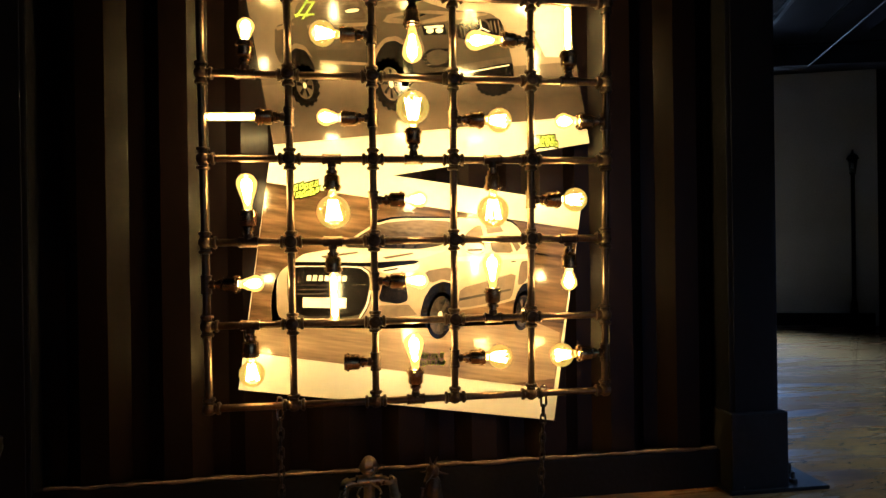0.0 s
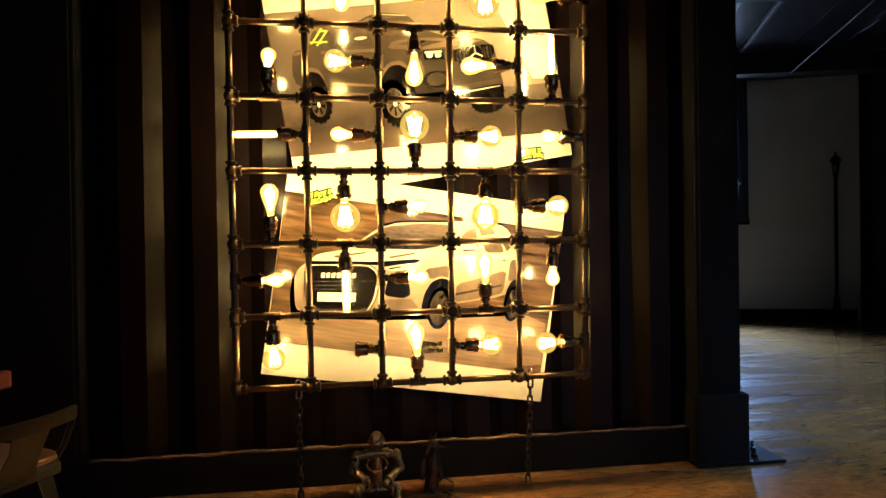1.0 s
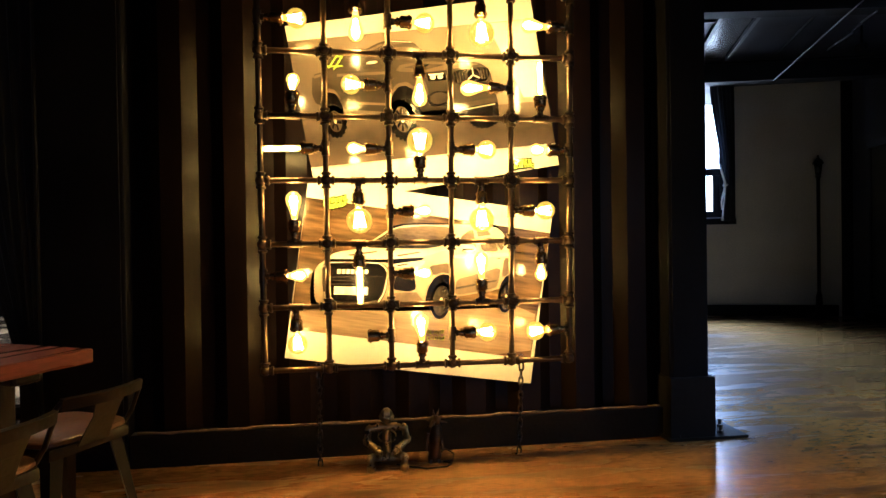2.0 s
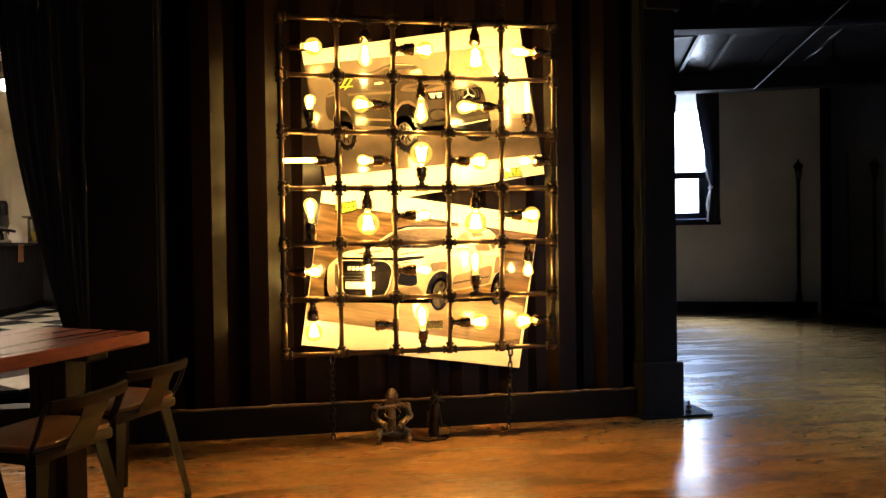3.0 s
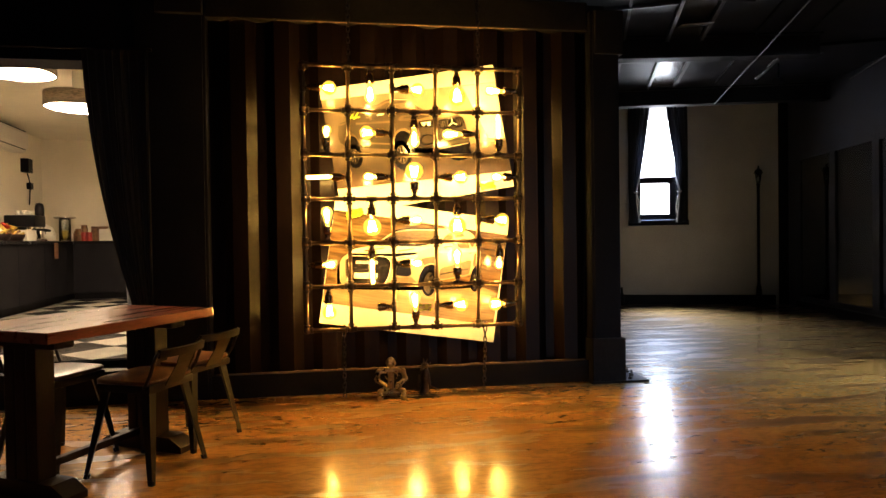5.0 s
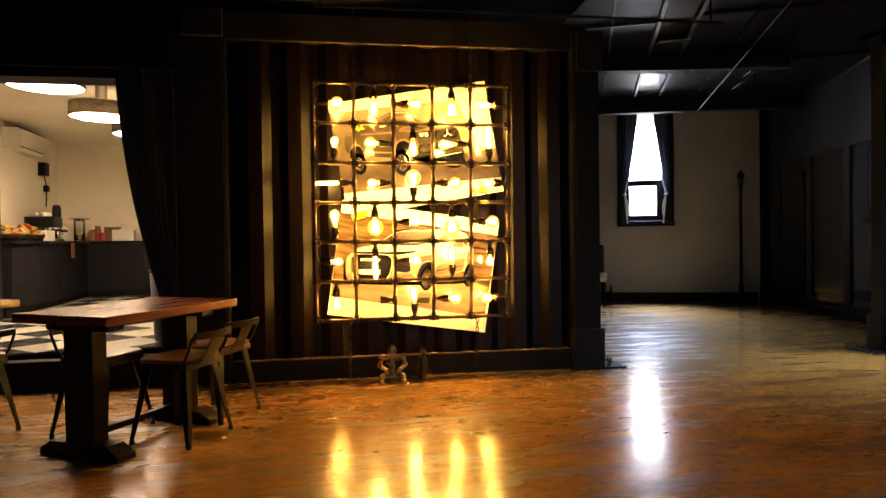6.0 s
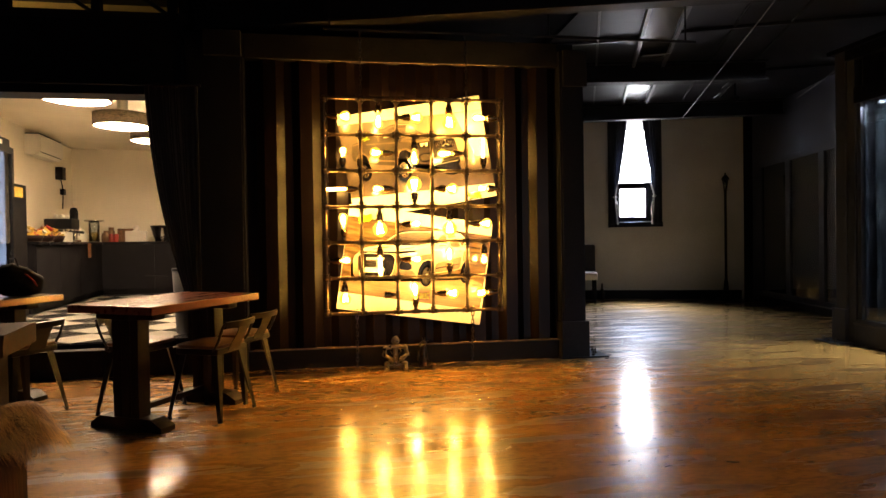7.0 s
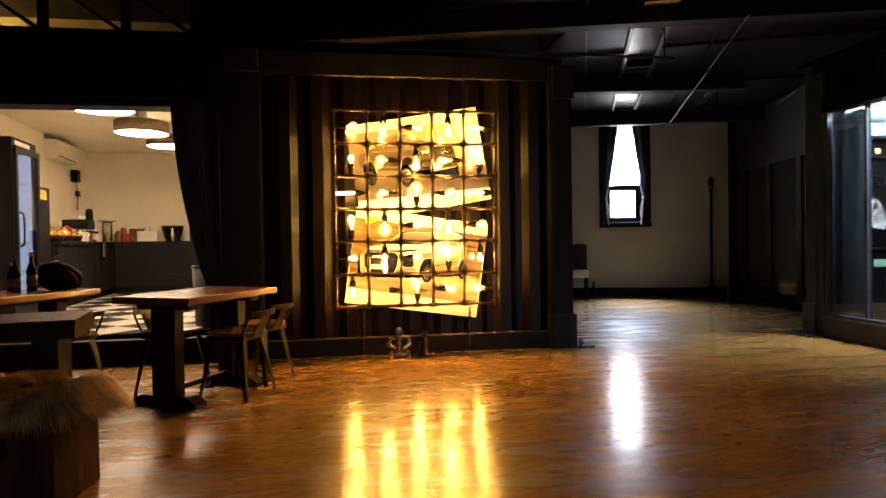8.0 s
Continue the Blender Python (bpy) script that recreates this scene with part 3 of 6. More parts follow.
M["packet_yellow"] = material("yellow_packet", (0.62, 0.42, 0.06), 0.4, 0, 0.2, 15, 0.1, 60)
M["chrome"] = material("chrome", (0.6, 0.58, 0.55), 0.14, 1.0, 0.1, 6, 0.0, 60)
M["clear"] = glassy("clear_glass", (0.92, 0.95, 0.95), 0.25)
M["smoke"] = glassy("dusty_window_glass", (0.72, 0.78, 0.80), 0.35, 0.04)
M["shopwall"] = material("pale_shop_panel", (0.55, 0.60, 0.58), 0.5, 0, 0.08, 2, 0.02, 40)
M["cream_seat"] = material("cream_leather", (0.6, 0.55, 0.46), 0.5, 0, 0.1, 5, 0.1, 60)
M["coolglow"] = glowing("fridge_liner_glow", (0.55, 0.72, 1.0), 2.2)
M["greenglow"] = glowing("lit_green_display", (0.45, 1.0, 0.72), 2.0)
M["tubeglow"] = glowing("shop_light_tube", (0.92, 1.0, 0.97), 30.0)
M["upperglow"] = glowing("unseen_bulb_glow", (1.0, 0.72, 0.3), 420.0)
M["exitbulb"] = glowing("warm_shop_bulb", (1.0, 0.72, 0.3), 8.0)
M["upperwall"] = material("ochre_upper_wall", (0.50, 0.36, 0.10), 0.8, 0, 0.12, 2, 0.05, 40)


def gradient_print(name, way, stops, rough=0.15, streak=None):
    """An airbrushed print: colours along a direction of the sheet, with a fine mottle."""
    mat = bpy.data.materials.new(name)
    mat.use_nodes = True
    n, l = mat.node_tree.nodes, mat.node_tree.links
    tc, dot, ramp, tex, add = n.new("ShaderNodeTexCoord"), n.new("ShaderNodeVectorMath"), n.new("ShaderNodeValToRGB"), n.new("ShaderNodeTexNoise"), n.new("ShaderNodeMath")
    dot.operation = "DOT_PRODUCT"
    dot.inputs[1].default_value = way
    foot = n.new("ShaderNodeMapping")
    foot.inputs["Location"].default_value = (0, 0, 0.925)
    l.new(tc.outputs["Object"], foot.inputs[0])
    l.new(foot.outputs[0], dot.inputs[0])
    mp = n.new("ShaderNodeMapping")
    mp.inputs["Scale"].default_value = streak or (1, 1, 1)
    l.new(tc.outputs["Object"], mp.inputs[0])
    l.new(mp.outputs[0], tex.inputs[0])
    tex.inputs["Scale"].default_value, tex.inputs["Detail"].default_value = 9, 5
    add.operation = "MULTIPLY_ADD"
    add.inputs[1].default_value = 0.14
    l.new(tex.outputs[0], add.inputs[0])
    l.new(dot.outputs["Value"], add.inputs[2])
    e = ramp.color_ramp.elements
    while len(e) < len(stops):
        e.new(0.5)
    for k, (p, c) in enumerate(stops):
        e[k].position, e[k].color = p, (*c, 1)
    l.new(add.outputs[0], ramp.inputs[0])
    b = n["Principled BSDF"]
    l.new(ramp.outputs[0], b.inputs["Base Color"])
    b.inputs["Roughness"].default_value = rough
    return mat


# distances across and up the sheet, from its lower corner
M["ink_studio"] = gradient_print("taupe_studio_print", (0.35, 0, 0.5), ((0.12, (0.038, 0.028, 0.022)), (0.38, (0.091, 0.071, 0.051)), (0.62, (0.194, 0.154, 0.108)), (0.88, (0.356, 0.307, 0.238))))
M["ink_floor"] = gradient_print("studio_floor_print", (0.1, 0, 1.0), ((0.25, (0.102, 0.074, 0.051)), (0.40, (0.038, 0.029, 0.023)), (0.56, (0.115, 0.088, 0.064))))
M["ink_body"] = gradient_print("pale_car_print", (-0.1, 0, 1.0), ((0.25, (0.085, 0.060, 0.038)), (0.40, (0.230, 0.178, 0.119)), (0.52, (0.357, 0.289, 0.204)), (0.64, (0.578, 0.518, 0.416))))
M["ink_pickup"] = gradient_print("dark_pickup_print", (0.08, 0, 1.0), ((0.34, (0.004, 0.004, 0.003)), (0.47, (0.015, 0.012, 0.009)), (0.64, (0.031, 0.024, 0.018)), (0.84, (0.063, 0.050, 0.036))))
M["ink_glass"] = gradient_print("car_window_print", (0.1, 0, 1.0), ((0.66, (0.012, 0.009, 0.007)), (0.80, (0.05, 0.037, 0.026)), (0.95, (0.22, 0.17, 0.11))), streak=(3, 1, 9))


def flat(bm, pts, y):
    """A flat polygon of poster coordinates (across, down)."""
    if 5 <= len(pts) < 24:
        pts = [(p[0] + (q[0] - p[0]) * k, p[1] + (q[1] - p[1]) * k) for p, q in zip(pts, pts[1:] + pts[:1]) for k in (0.16, 0.84)]
    return bm.faces.new([bm.verts.new((a * PWID, y, -b * PHEI)) for a, b in pts])


def pts_of(text):
    return [tuple(float(v) for v in p.split(",")) for p in text.split()]


def oval(c, rx, ry, n=28, skew=0.0):
    return [(c[0] + rx * math.cos(2 * math.pi * i / n) + skew * math.sin(2 * math.pi * i / n), c[1] + ry * math.sin(2 * math.pi * i / n)) for i in range(n)]


def bars(p0, p1, h, n, fill=0.7):
    """A row of n upright plain bars standing for lettering, between two points."""
    out = []
    for i in range(n):
        a, b = i / n, (i + fill) / n
        q = [(p0[0] + (p1[0] - p0[0]) * k, p0[1] + (p1[1] - p0[1]) * k) for k in (a, b)]
        out.append([(q[0][0], q[0][1]), (q[1][0], q[1][1]), (q[1][0], q[1][1] + h), (q[0][0], q[0][1] + h)])
    return out


def printed(poster, name, layers, label=""):
    """A printed motif: layers of flat shapes, one on another, each with its ink."""
    inks = []
    bm = bmesh.new()
    for k, (ink, shapes) in enumerate(layers):
        if ink not in inks:
            inks.append(ink)
        for s in shapes:
            flat(bm, s, -0.0016 - 0.0007 * k).material_index = inks.index(ink)
    me = bpy.data.meshes.new(name)
    bm.to_mesh(me)
    bm.free()
    for i in inks:
        me.materials.append(M[i])
    return part(name, me, None, poster, label)


def poster_base(m, label):
    p = thing("poster", m, label, "poster", "posters on the container wall")
    bm = bmesh.new()
    box(bm, 0, PWID, 0, 0.002, -PHEI, 0)
    part("sheet", bm, M["paper"], p, "white paper sheet")
    return p


def logo_patch(a, b, w, h, slope):
    """A jagged two-line mark as plain shapes."""
    random.seed(int(a * 1000))
    base, marks, holes = [], [], []
    for line in (0, 1):
        for i in range(6):
            x0 = a + w * i / 6 + 0.08 * w * line
            y0 = b + line * h * 0.52 + slope * (i / 6) + random.uniform(-0.004, 0.004)
            j = [random.uniform(-0.003, 0.003) for k in range(8)]
            q = [(x0 + j[0], y0 + j[1]), (x0 + w / 6.6 + j[2], y0 + slope / 6 + j[3]), (x0 + w / 6.8 + j[4], y0 + h * 0.45 + slope / 6 + j[5]), (x0 + j[6], y0 + h * 0.45 + j[7])]
            cx, cy = sum(p[0] for p in q) / 4, sum(p[1] for p in q) / 4
            base.append([(cx + (x - cx) * 1.35, cy + (y - cy) * 1.45) for x, y in q])
            marks.append(q)
            # the open counter of each sign
            marks_in = [(cx + (x - cx) * 0.28 + 0.001, cy + (y - cy) * 0.30) for x, y in q]
            holes.append(marks_in)
    return [("ink_black", base), ("ink_green", marks), ("ink_dark", holes)]


# poster with the dark pickup
PWID, PHEI = 1.30, 0.925
pa = poster_base(Matrix(((0.986, 0, -0.165, -0.663), (0, 1, 0, 0.216), (0.165, 0, 0.986, 2.201), (0, 0, 0, 1))), "glossy tilted poster of a dark off-road pickup in a studio")
# the pale polygon at the right paints lamp glare on the sheet
printed(pa, "photograph", [("ink_studio", [pts_of("0,0.085 1,0.14 1,0.872 0,0.786")]), ("ink_floor", [pts_of("0,0.53 1,0.62 1,0.872 0,0.786")]),
                           ("ink_light", [pts_of("0.80,0.135 0.995,0.142 0.995,0.60 0.90,0.58")])], "taupe studio photograph with painted lamp glare at its right")


def tyre(c, rx, ry, lugs=16):
    """Chunky off-road tyre seen at an angle: rubber with tread lugs round it."""
    out = [oval(c, rx, ry)]
    for i in range(lugs):
        a0, a1 = 2 * math.pi * i / lugs, 2 * math.pi * (i + 0.55) / lugs
        out.append([(c[0] + rx * k * math.cos(a), c[1] + ry * k * math.sin(a)) for k, a in ((0.96, a0), (1.08, a0), (1.08, a1), (0.96, a1))])
    return out


def spokes(c, rx, ry, n):
    return [[(c[0] + rx * k * math.cos(a), c[1] + ry * k * math.sin(a)) for k, a in ((0.30, 2 * math.pi * i / n), (0.92, 2 * math.pi * (i + 0.08) / n), (0.92, 2 * math.pi * (i + 0.42) / n), (0.30, 2 * math.pi * (i + 0.5) / n))] for i in range(n)]


FW, RW = (0.389, 0.602), (0.126, 0.556)
car = [("ink_black", [pts_of("0.06,0.52 0.45,0.63 0.80,0.71 0.86,0.69 0.60,0.76 0.30,0.68 0.10,0.62")]),
       ("ink_pickup", [pts_of("0.055,0.39 0.07,0.285 0.128,0.272 0.146,0.202 0.184,0.183 0.294,0.186 0.347,0.158 0.40,0.15 0.485,0.177 0.535,0.26 0.623,0.315 0.74,0.345 0.778,0.392 0.787,0.53 0.79,0.63 0.77,0.69 0.66,0.65 0.583,0.65 0.47,0.60 0.345,0.55 0.18,0.50 0.065,0.45")]),
       ("ink_tan", [pts_of("0.395,0.33 0.42,0.295 0.536,0.300 0.633,0.325 0.755,0.356 0.62,0.362 0.506,0.358"), pts_of("0.165,0.298 0.36,0.322 0.36,0.338 0.165,0.314"), pts_of("0.185,0.455 0.345,0.500 0.345,0.512 0.185,0.470"),
                    pts_of("0.46,0.405 0.505,0.40 0.515,0.47 0.49,0.53 0.468,0.50"), pts_of("0.07,0.292 0.125,0.28 0.128,0.292 0.075,0.306"), pts_of("0.16,0.193 0.30,0.192 0.36,0.164 0.48,0.184 0.36,0.176 0.31,0.206 0.165,0.208"),
                    pts_of("0.249,0.204 0.262,0.204 0.258,0.296 0.245,0.296")]),
       ("ink_mid", [pts_of("0.18,0.345 0.355,0.372 0.352,0.44 0.18,0.41"), pts_of("0.43,0.315 0.50,0.306 0.60,0.332 0.52,0.345"), pts_of("0.583,0.562 0.788,0.556 0.789,0.585 0.588,0.595")]),
       ("ink_black", [pts_of("0.345,0.56 0.352,0.47 0.385,0.418 0.43,0.41 0.46,0.45 0.470,0.60 0.44,0.63"), pts_of("0.078,0.50 0.088,0.42 0.115,0.385 0.145,0.40 0.166,0.48 0.16,0.53")] + tyre(RW, 0.042, 0.088) + tyre(FW, 0.052, 0.112, 20) + tyre((0.722, 0.668), 0.060, 0.052, 18)),
       ("ink_tan", [pts_of("0.350,0.50 0.362,0.435 0.395,0.398 0.435,0.396 0.466,0.44 0.470,0.50 0.452,0.445 0.425,0.415 0.395,0.418 0.37,0.45"), pts_of("0.080,0.45 0.092,0.40 0.118,0.368 0.148,0.385 0.166,0.45 0.145,0.405 0.118,0.39 0.096,0.415")]),
       ("ink_glass", [pts_of("0.192,0.282 0.213,0.206 0.246,0.204 0.243,0.29"), pts_of("0.264,0.295 0.281,0.206 0.325,0.206 0.35,0.285 0.343,0.308"), pts_of("0.385,0.275 0.380,0.195 0.48,0.205 0.525,0.278 0.46,0.29")]),
       ("ink_black", [pts_of("0.628,0.372 0.772,0.378 0.774,0.425 0.752,0.46 0.626,0.452"), pts_of("0.498,0.505 0.53,0.472 0.603,0.487 0.595,0.563 0.514,0.556"), pts_of("0.589,0.60 0.66,0.59 0.785,0.585 0.788,0.61 0.762,0.65 0.651,0.635"), pts_of("0.518,0.366 0.59,0.372 0.592,0.42 0.520,0.41")]),
       ("ink_mid", [oval(RW, 0.026, 0.060), oval(FW, 0.033, 0.074), oval((0.315, 0.272), 0.031, 0.024), oval((0.55, 0.515), 0.036, 0.034)] +
        [pts_of("%.3f,0.388 %.3f,0.388 %.3f,0.446 %.3f,0.444" % (x, x + 0.006, x + 0.006, x)) for x in (0.636, 0.648, 0.660, 0.672, 0.737, 0.749, 0.761)] + [oval((0.706, 0.412), 0.030, 0.042)] +
        [pts_of("0.505,%.3f 0.60,%.3f 0.60,%.3f 0.505,%.3f" % (z, z, z + 0.004, z + 0.004)) for z in (0.495, 0.51, 0.525, 0.54)]),
       ("ink_black", spokes(RW, 0.024, 0.056, 6) + spokes(FW, 0.031, 0.070, 8) + [oval((0.706, 0.412), 0.024, 0.033)] + [pts_of("0.50,0.322 0.53,0.316 0.535,0.322 0.505,0.33")]),
       ("ink_light", [pts_of("0.524,0.372 0.585,0.377 0.585,0.388 0.525,0.384"), oval((0.54, 0.395), 0.012, 0.012), oval((0.57, 0.399), 0.012, 0.012), oval(FW, 0.007, 0.017), oval(RW, 0.005, 0.013), oval((0.31, 0.264), 0.022, 0.008), pts_of("0.704,0.376 0.708,0.376 0.708,0.412 0.704,0.412"),
                      pts_of("0.706,0.410 0.732,0.432 0.729,0.438 0.704,0.416"), pts_of("0.706,0.410 0.680,0.432 0.683,0.438 0.708,0.416"), pts_of("0.40,0.160 0.48,0.180 0.48,0.184 0.40,0.165"), pts_of("0.60,0.60 0.775,0.592 0.775,0.597 0.60,0.606")]),
       ("ink_green", [pts_of("0.134,0.262 0.142,0.262 0.187,0.193 0.179,0.191"), pts_of("0.152,0.274 0.160,0.274 0.204,0.206 0.196,0.204"), pts_of("0.134,0.248 0.194,0.256 0.194,0.264 0.134,0.257"), pts_of("0.17,0.20 0.20,0.204 0.20,0.212 0.17,0.208"), pts_of("0.148,0.255 0.156,0.255 0.178,0.262 0.170,0.266")])]
printed(pa, "printed_car", car, "dark pickup print with green roll bar")
printed(pa, "printed_mark", logo_patch(0.80, 0.925, 0.085, 0.055, 0.012), "yellow-green mark")
printed(pa, "printed_text", [("ink_light", bars((0.03, 0.752), (0.16, 0.772), 0.016, 10) + [pts_of("0,0.79 0.96,0.872 0.96,0.876 0,0.794")])], "small pale lettering as plain bars")

# poster with the pale car
PWID, PHEI = 1.30, 0.925
pb = poster_base(Matrix(((0.9855, 0, 0.122, -0.556), (0, 1, 0, 0.210), (-0.1683, 0, 0.9944, 1.434), (0, 0, 0, 1))), "glossy tilted poster of a pale car on a blurred road")
printed(pb, "photograph", [("ink_blur", [pts_of("0,0.109 1,0.121 0.985,0.86 0.004,0.838")]), ("ink_road", [pts_of("0.004,0.73 0.50,0.66 0.98,0.55 0.985,0.86 0.004,0.838")])], "brown motion-blurred photograph")
FW, RW = (0.583, 0.585), (0.848, 0.520)
car = [("ink_black", [pts_of("0.05,0.73 0.36,0.69 0.55,0.64 0.86,0.55 0.89,0.58 0.66,0.70 0.37,0.745 0.18,0.775"), oval((0.185, 0.725), 0.055, 0.045), pts_of("0.060,0.60 0.066,0.50 0.10,0.46 0.13,0.68 0.36,0.65 0.51,0.60 0.60,0.58 0.60,0.64 0.36,0.69 0.14,0.735 0.075,0.71")]),
       ("ink_body", [pts_of("0.068,0.52 0.078,0.476 0.108,0.434 0.137,0.392 0.241,0.348 0.293,0.278 0.354,0.205 0.40,0.181 0.60,0.145 0.682,0.122 0.764,0.123 0.802,0.156 0.830,0.218 0.855,0.275 0.863,0.343 0.843,0.424 0.812,0.486 0.646,0.553 0.511,0.606 0.36,0.649 0.137,0.693 0.084,0.67")]),
       ("ink_light", [pts_of("0.116,0.426 0.141,0.389 0.26,0.344 0.43,0.312 0.527,0.308 0.586,0.291 0.492,0.352 0.368,0.388 0.20,0.421"), pts_of("0.61,0.318 0.73,0.290 0.845,0.262 0.852,0.282 0.73,0.312 0.615,0.340"), pts_of("0.40,0.186 0.60,0.150 0.60,0.160 0.42,0.196")]),
       ("ink_tan", [pts_of("0.633,0.525 0.637,0.455 0.714,0.412 0.811,0.352 0.809,0.445 0.801,0.478 0.645,0.545"), pts_of("0.515,0.40 0.60,0.365 0.61,0.43 0.575,0.425 0.54,0.45"), pts_of("0.385,0.575 0.48,0.555 0.51,0.595 0.40,0.63"), pts_of("0.82,0.30 0.855,0.29 0.860,0.343 0.84,0.40 0.82,0.41"),
                    pts_of("0.19,0.392 0.30,0.352 0.305,0.358 0.20,0.40"), pts_of("0.38,0.362 0.47,0.325 0.475,0.331 0.39,0.369")]),
       ("ink_mid", [pts_of("0.097,0.472 0.117,0.439 0.314,0.408 0.348,0.43 0.365,0.47 0.358,0.583 0.336,0.65 0.136,0.681 0.109,0.599"), pts_of("0.637,0.50 0.80,0.428 0.80,0.438 0.638,0.512"), pts_of("0.703,0.287 0.708,0.286 0.740,0.472 0.735,0.480"), pts_of("0.725,0.325 0.745,0.320 0.745,0.326 0.725,0.332"), pts_of("0.79,0.305 0.805,0.301 0.805,0.307 0.79,0.311")]),
       ("ink_light", [pts_of("0.100,0.475 0.118,0.444 0.313,0.413 0.345,0.434 0.360,0.472 0.354,0.580 0.333,0.645 0.330,0.640 0.349,0.578 0.354,0.473 0.341,0.440 0.312,0.420 0.121,0.450 0.105,0.478")]),
       ("ink_black", [pts_of("0.108,0.47 0.123,0.451 0.308,0.42 0.336,0.439 0.351,0.473 0.346,0.572 0.328,0.633 0.146,0.661 0.122,0.596"), pts_of("0.383,0.555 0.39,0.475 0.411,0.444 0.461,0.458 0.477,0.536 0.449,0.558"), pts_of("0.107,0.433 0.19,0.418 0.34,0.394 0.473,0.358 0.497,0.358 0.479,0.376 0.37,0.415 0.341,0.41 0.191,0.434 0.109,0.449"),
                      pts_of("0.519,0.60 0.524,0.522 0.544,0.46 0.577,0.434 0.605,0.438 0.614,0.498 0.623,0.60 0.557,0.66"), pts_of("0.815,0.53 0.82,0.449 0.836,0.40 0.861,0.389 0.872,0.46 0.873,0.55 0.833,0.60"), oval(FW, 0.042, 0.105), oval(RW, 0.031, 0.090),
                      pts_of("0.604,0.146 0.672,0.119 0.763,0.116 0.801,0.147 0.764,0.129 0.673,0.131"), pts_of("0.345,0.208 0.40,0.178 0.60,0.141 0.60,0.147 0.40,0.186 0.352,0.216")]),
       ("ink_glass", [pts_of("0.252,0.343 0.295,0.288 0.357,0.216 0.478,0.177 0.581,0.165 0.587,0.202 0.564,0.275 0.488,0.308 0.373,0.325"), pts_of("0.625,0.26 0.631,0.209 0.661,0.169 0.678,0.165 0.703,0.284 0.646,0.299"), pts_of("0.706,0.212 0.759,0.192 0.78,0.229 0.793,0.267 0.725,0.279"), pts_of("0.769,0.198 0.792,0.198 0.814,0.238 0.803,0.26"), pts_of("0.690,0.165 0.735,0.150 0.752,0.178 0.700,0.198")]),
       ("ink_dark", [oval(FW, 0.033, 0.086), oval(RW, 0.023, 0.073), pts_of("0.30,0.338 0.34,0.305 0.43,0.285 0.50,0.275 0.545,0.285 0.488,0.305 0.373,0.322")] + [pts_of("0.13,%.3f 0.338,%.3f 0.338,%.3f 0.13,%.3f" % (z, z - 0.036, z - 0.030, z + 0.006)) for z in (0.525, 0.545, 0.565)]),
       ("ink_mid", spokes(FW, 0.030, 0.080, 5) + spokes(RW, 0.020, 0.066, 5)),
       ("ink_light", [pts_of("0.154,0.577 0.286,0.558 0.288,0.603 0.157,0.621"), pts_of("0.372,0.417 0.408,0.399 0.499,0.369 0.495,0.397 0.439,0.427 0.386,0.43"), oval((0.664, 0.268), 0.034, 0.026), pts_of("0.115,0.60 0.128,0.64 0.135,0.672 0.330,0.642 0.33,0.648 0.130,0.680"), oval(FW, 0.007, 0.018), oval(RW, 0.005, 0.014)] + bars((0.158, 0.481), (0.282, 0.462), 0.024, 7, 0.75)),
       ("ink_dark", [pts_of("0.640,0.278 0.69,0.268 0.69,0.276 0.645,0.288"), pts_of("0.385,0.418 0.43,0.400 0.432,0.406 0.39,0.424")])]
printed(pb, "printed_car", car, "pale car print with dark grille")
printed(pb, "printed_mark", logo_patch(0.07, 0.115, 0.085, 0.06, -0.05), "yellow-green mark")
printed(pb, "printed_mark", logo_patch(0.522, 0.765, 0.09, 0.055, -0.015), "yellow-green mark")


# ---- chains and rod that carry the grid ----
def link_mesh():
    b = bmesh.new()
    pts = []
    for i in range(13):
        a = 2 * math.pi * i / 12
        pts.append((0.0105 * math.cos(a), 0, 0.011 * math.sin(a) + (0.012 if math.sin(a) > 0.01 else -0.012 if math.sin(a) < -0.01 else 0)))
    sweep(b, pts, 0.0043, 6)
    return mesh_of("link", b, M["chain"])


LINK = link_mesh()


def chain(top, bottom, label):
    top, bottom = Vector(top), Vector(bottom)
    t = thing("chain", Matrix.Translation(bottom), label, "chain", "chains of the lamp grid")
    n = max(2, int((top - bottom).length / 0.037))
    q = (top - bottom).to_track_quat("Z", "Y").to_matrix().to_4x4()
    for i in range(n + 1):
        part("link", LINK, None, t, "", Matrix.Translation((top - bottom) * (i / n)) @ q @ pose(0, 0, 0, 0, 0, 90 * (i % 2) + random.uniform(-12, 12)))
    return t


chain((-0.510, 0.045, 0.455), (-0.512, 0.085, 0.012), "dark steel chain hanging from the lamp grid to the floor")
chain((0.500, 0.045, 0.455), (0.497, 0.095, 0.012), "dark steel chain hanging from the lamp grid to the floor")
chain((0.456, -0.03, 2.87), (0.456, -0.03, 2.325), "dark steel chain holding up the lamp grid")
chain((-0.450, -0.03, 2.87), (-0.450, -0.03, 2.325), "dark steel chain holding up the lamp grid")
for x in (-0.510, 0.500):
    bm = bmesh.new()
    sweep(bm, [(x + 0.011 * math.cos(a), 0.04, 0.478 + (0.030 if math.sin(a) > 0 else -0.030) + 0.011 * math.sin(a)) for a in [math.pi * 2 * i / 16 for i in range(17)]], 0.0035, 6)
    tagged(part("snap_hook", bm, M["chrome"]), "bright steel snap hook on the grid pipe", "hook")
bm = bmesh.new()
rod(bm, (-0.75, -0.03, 2.885), (2.6, -0.03, 2.885), 0.012)
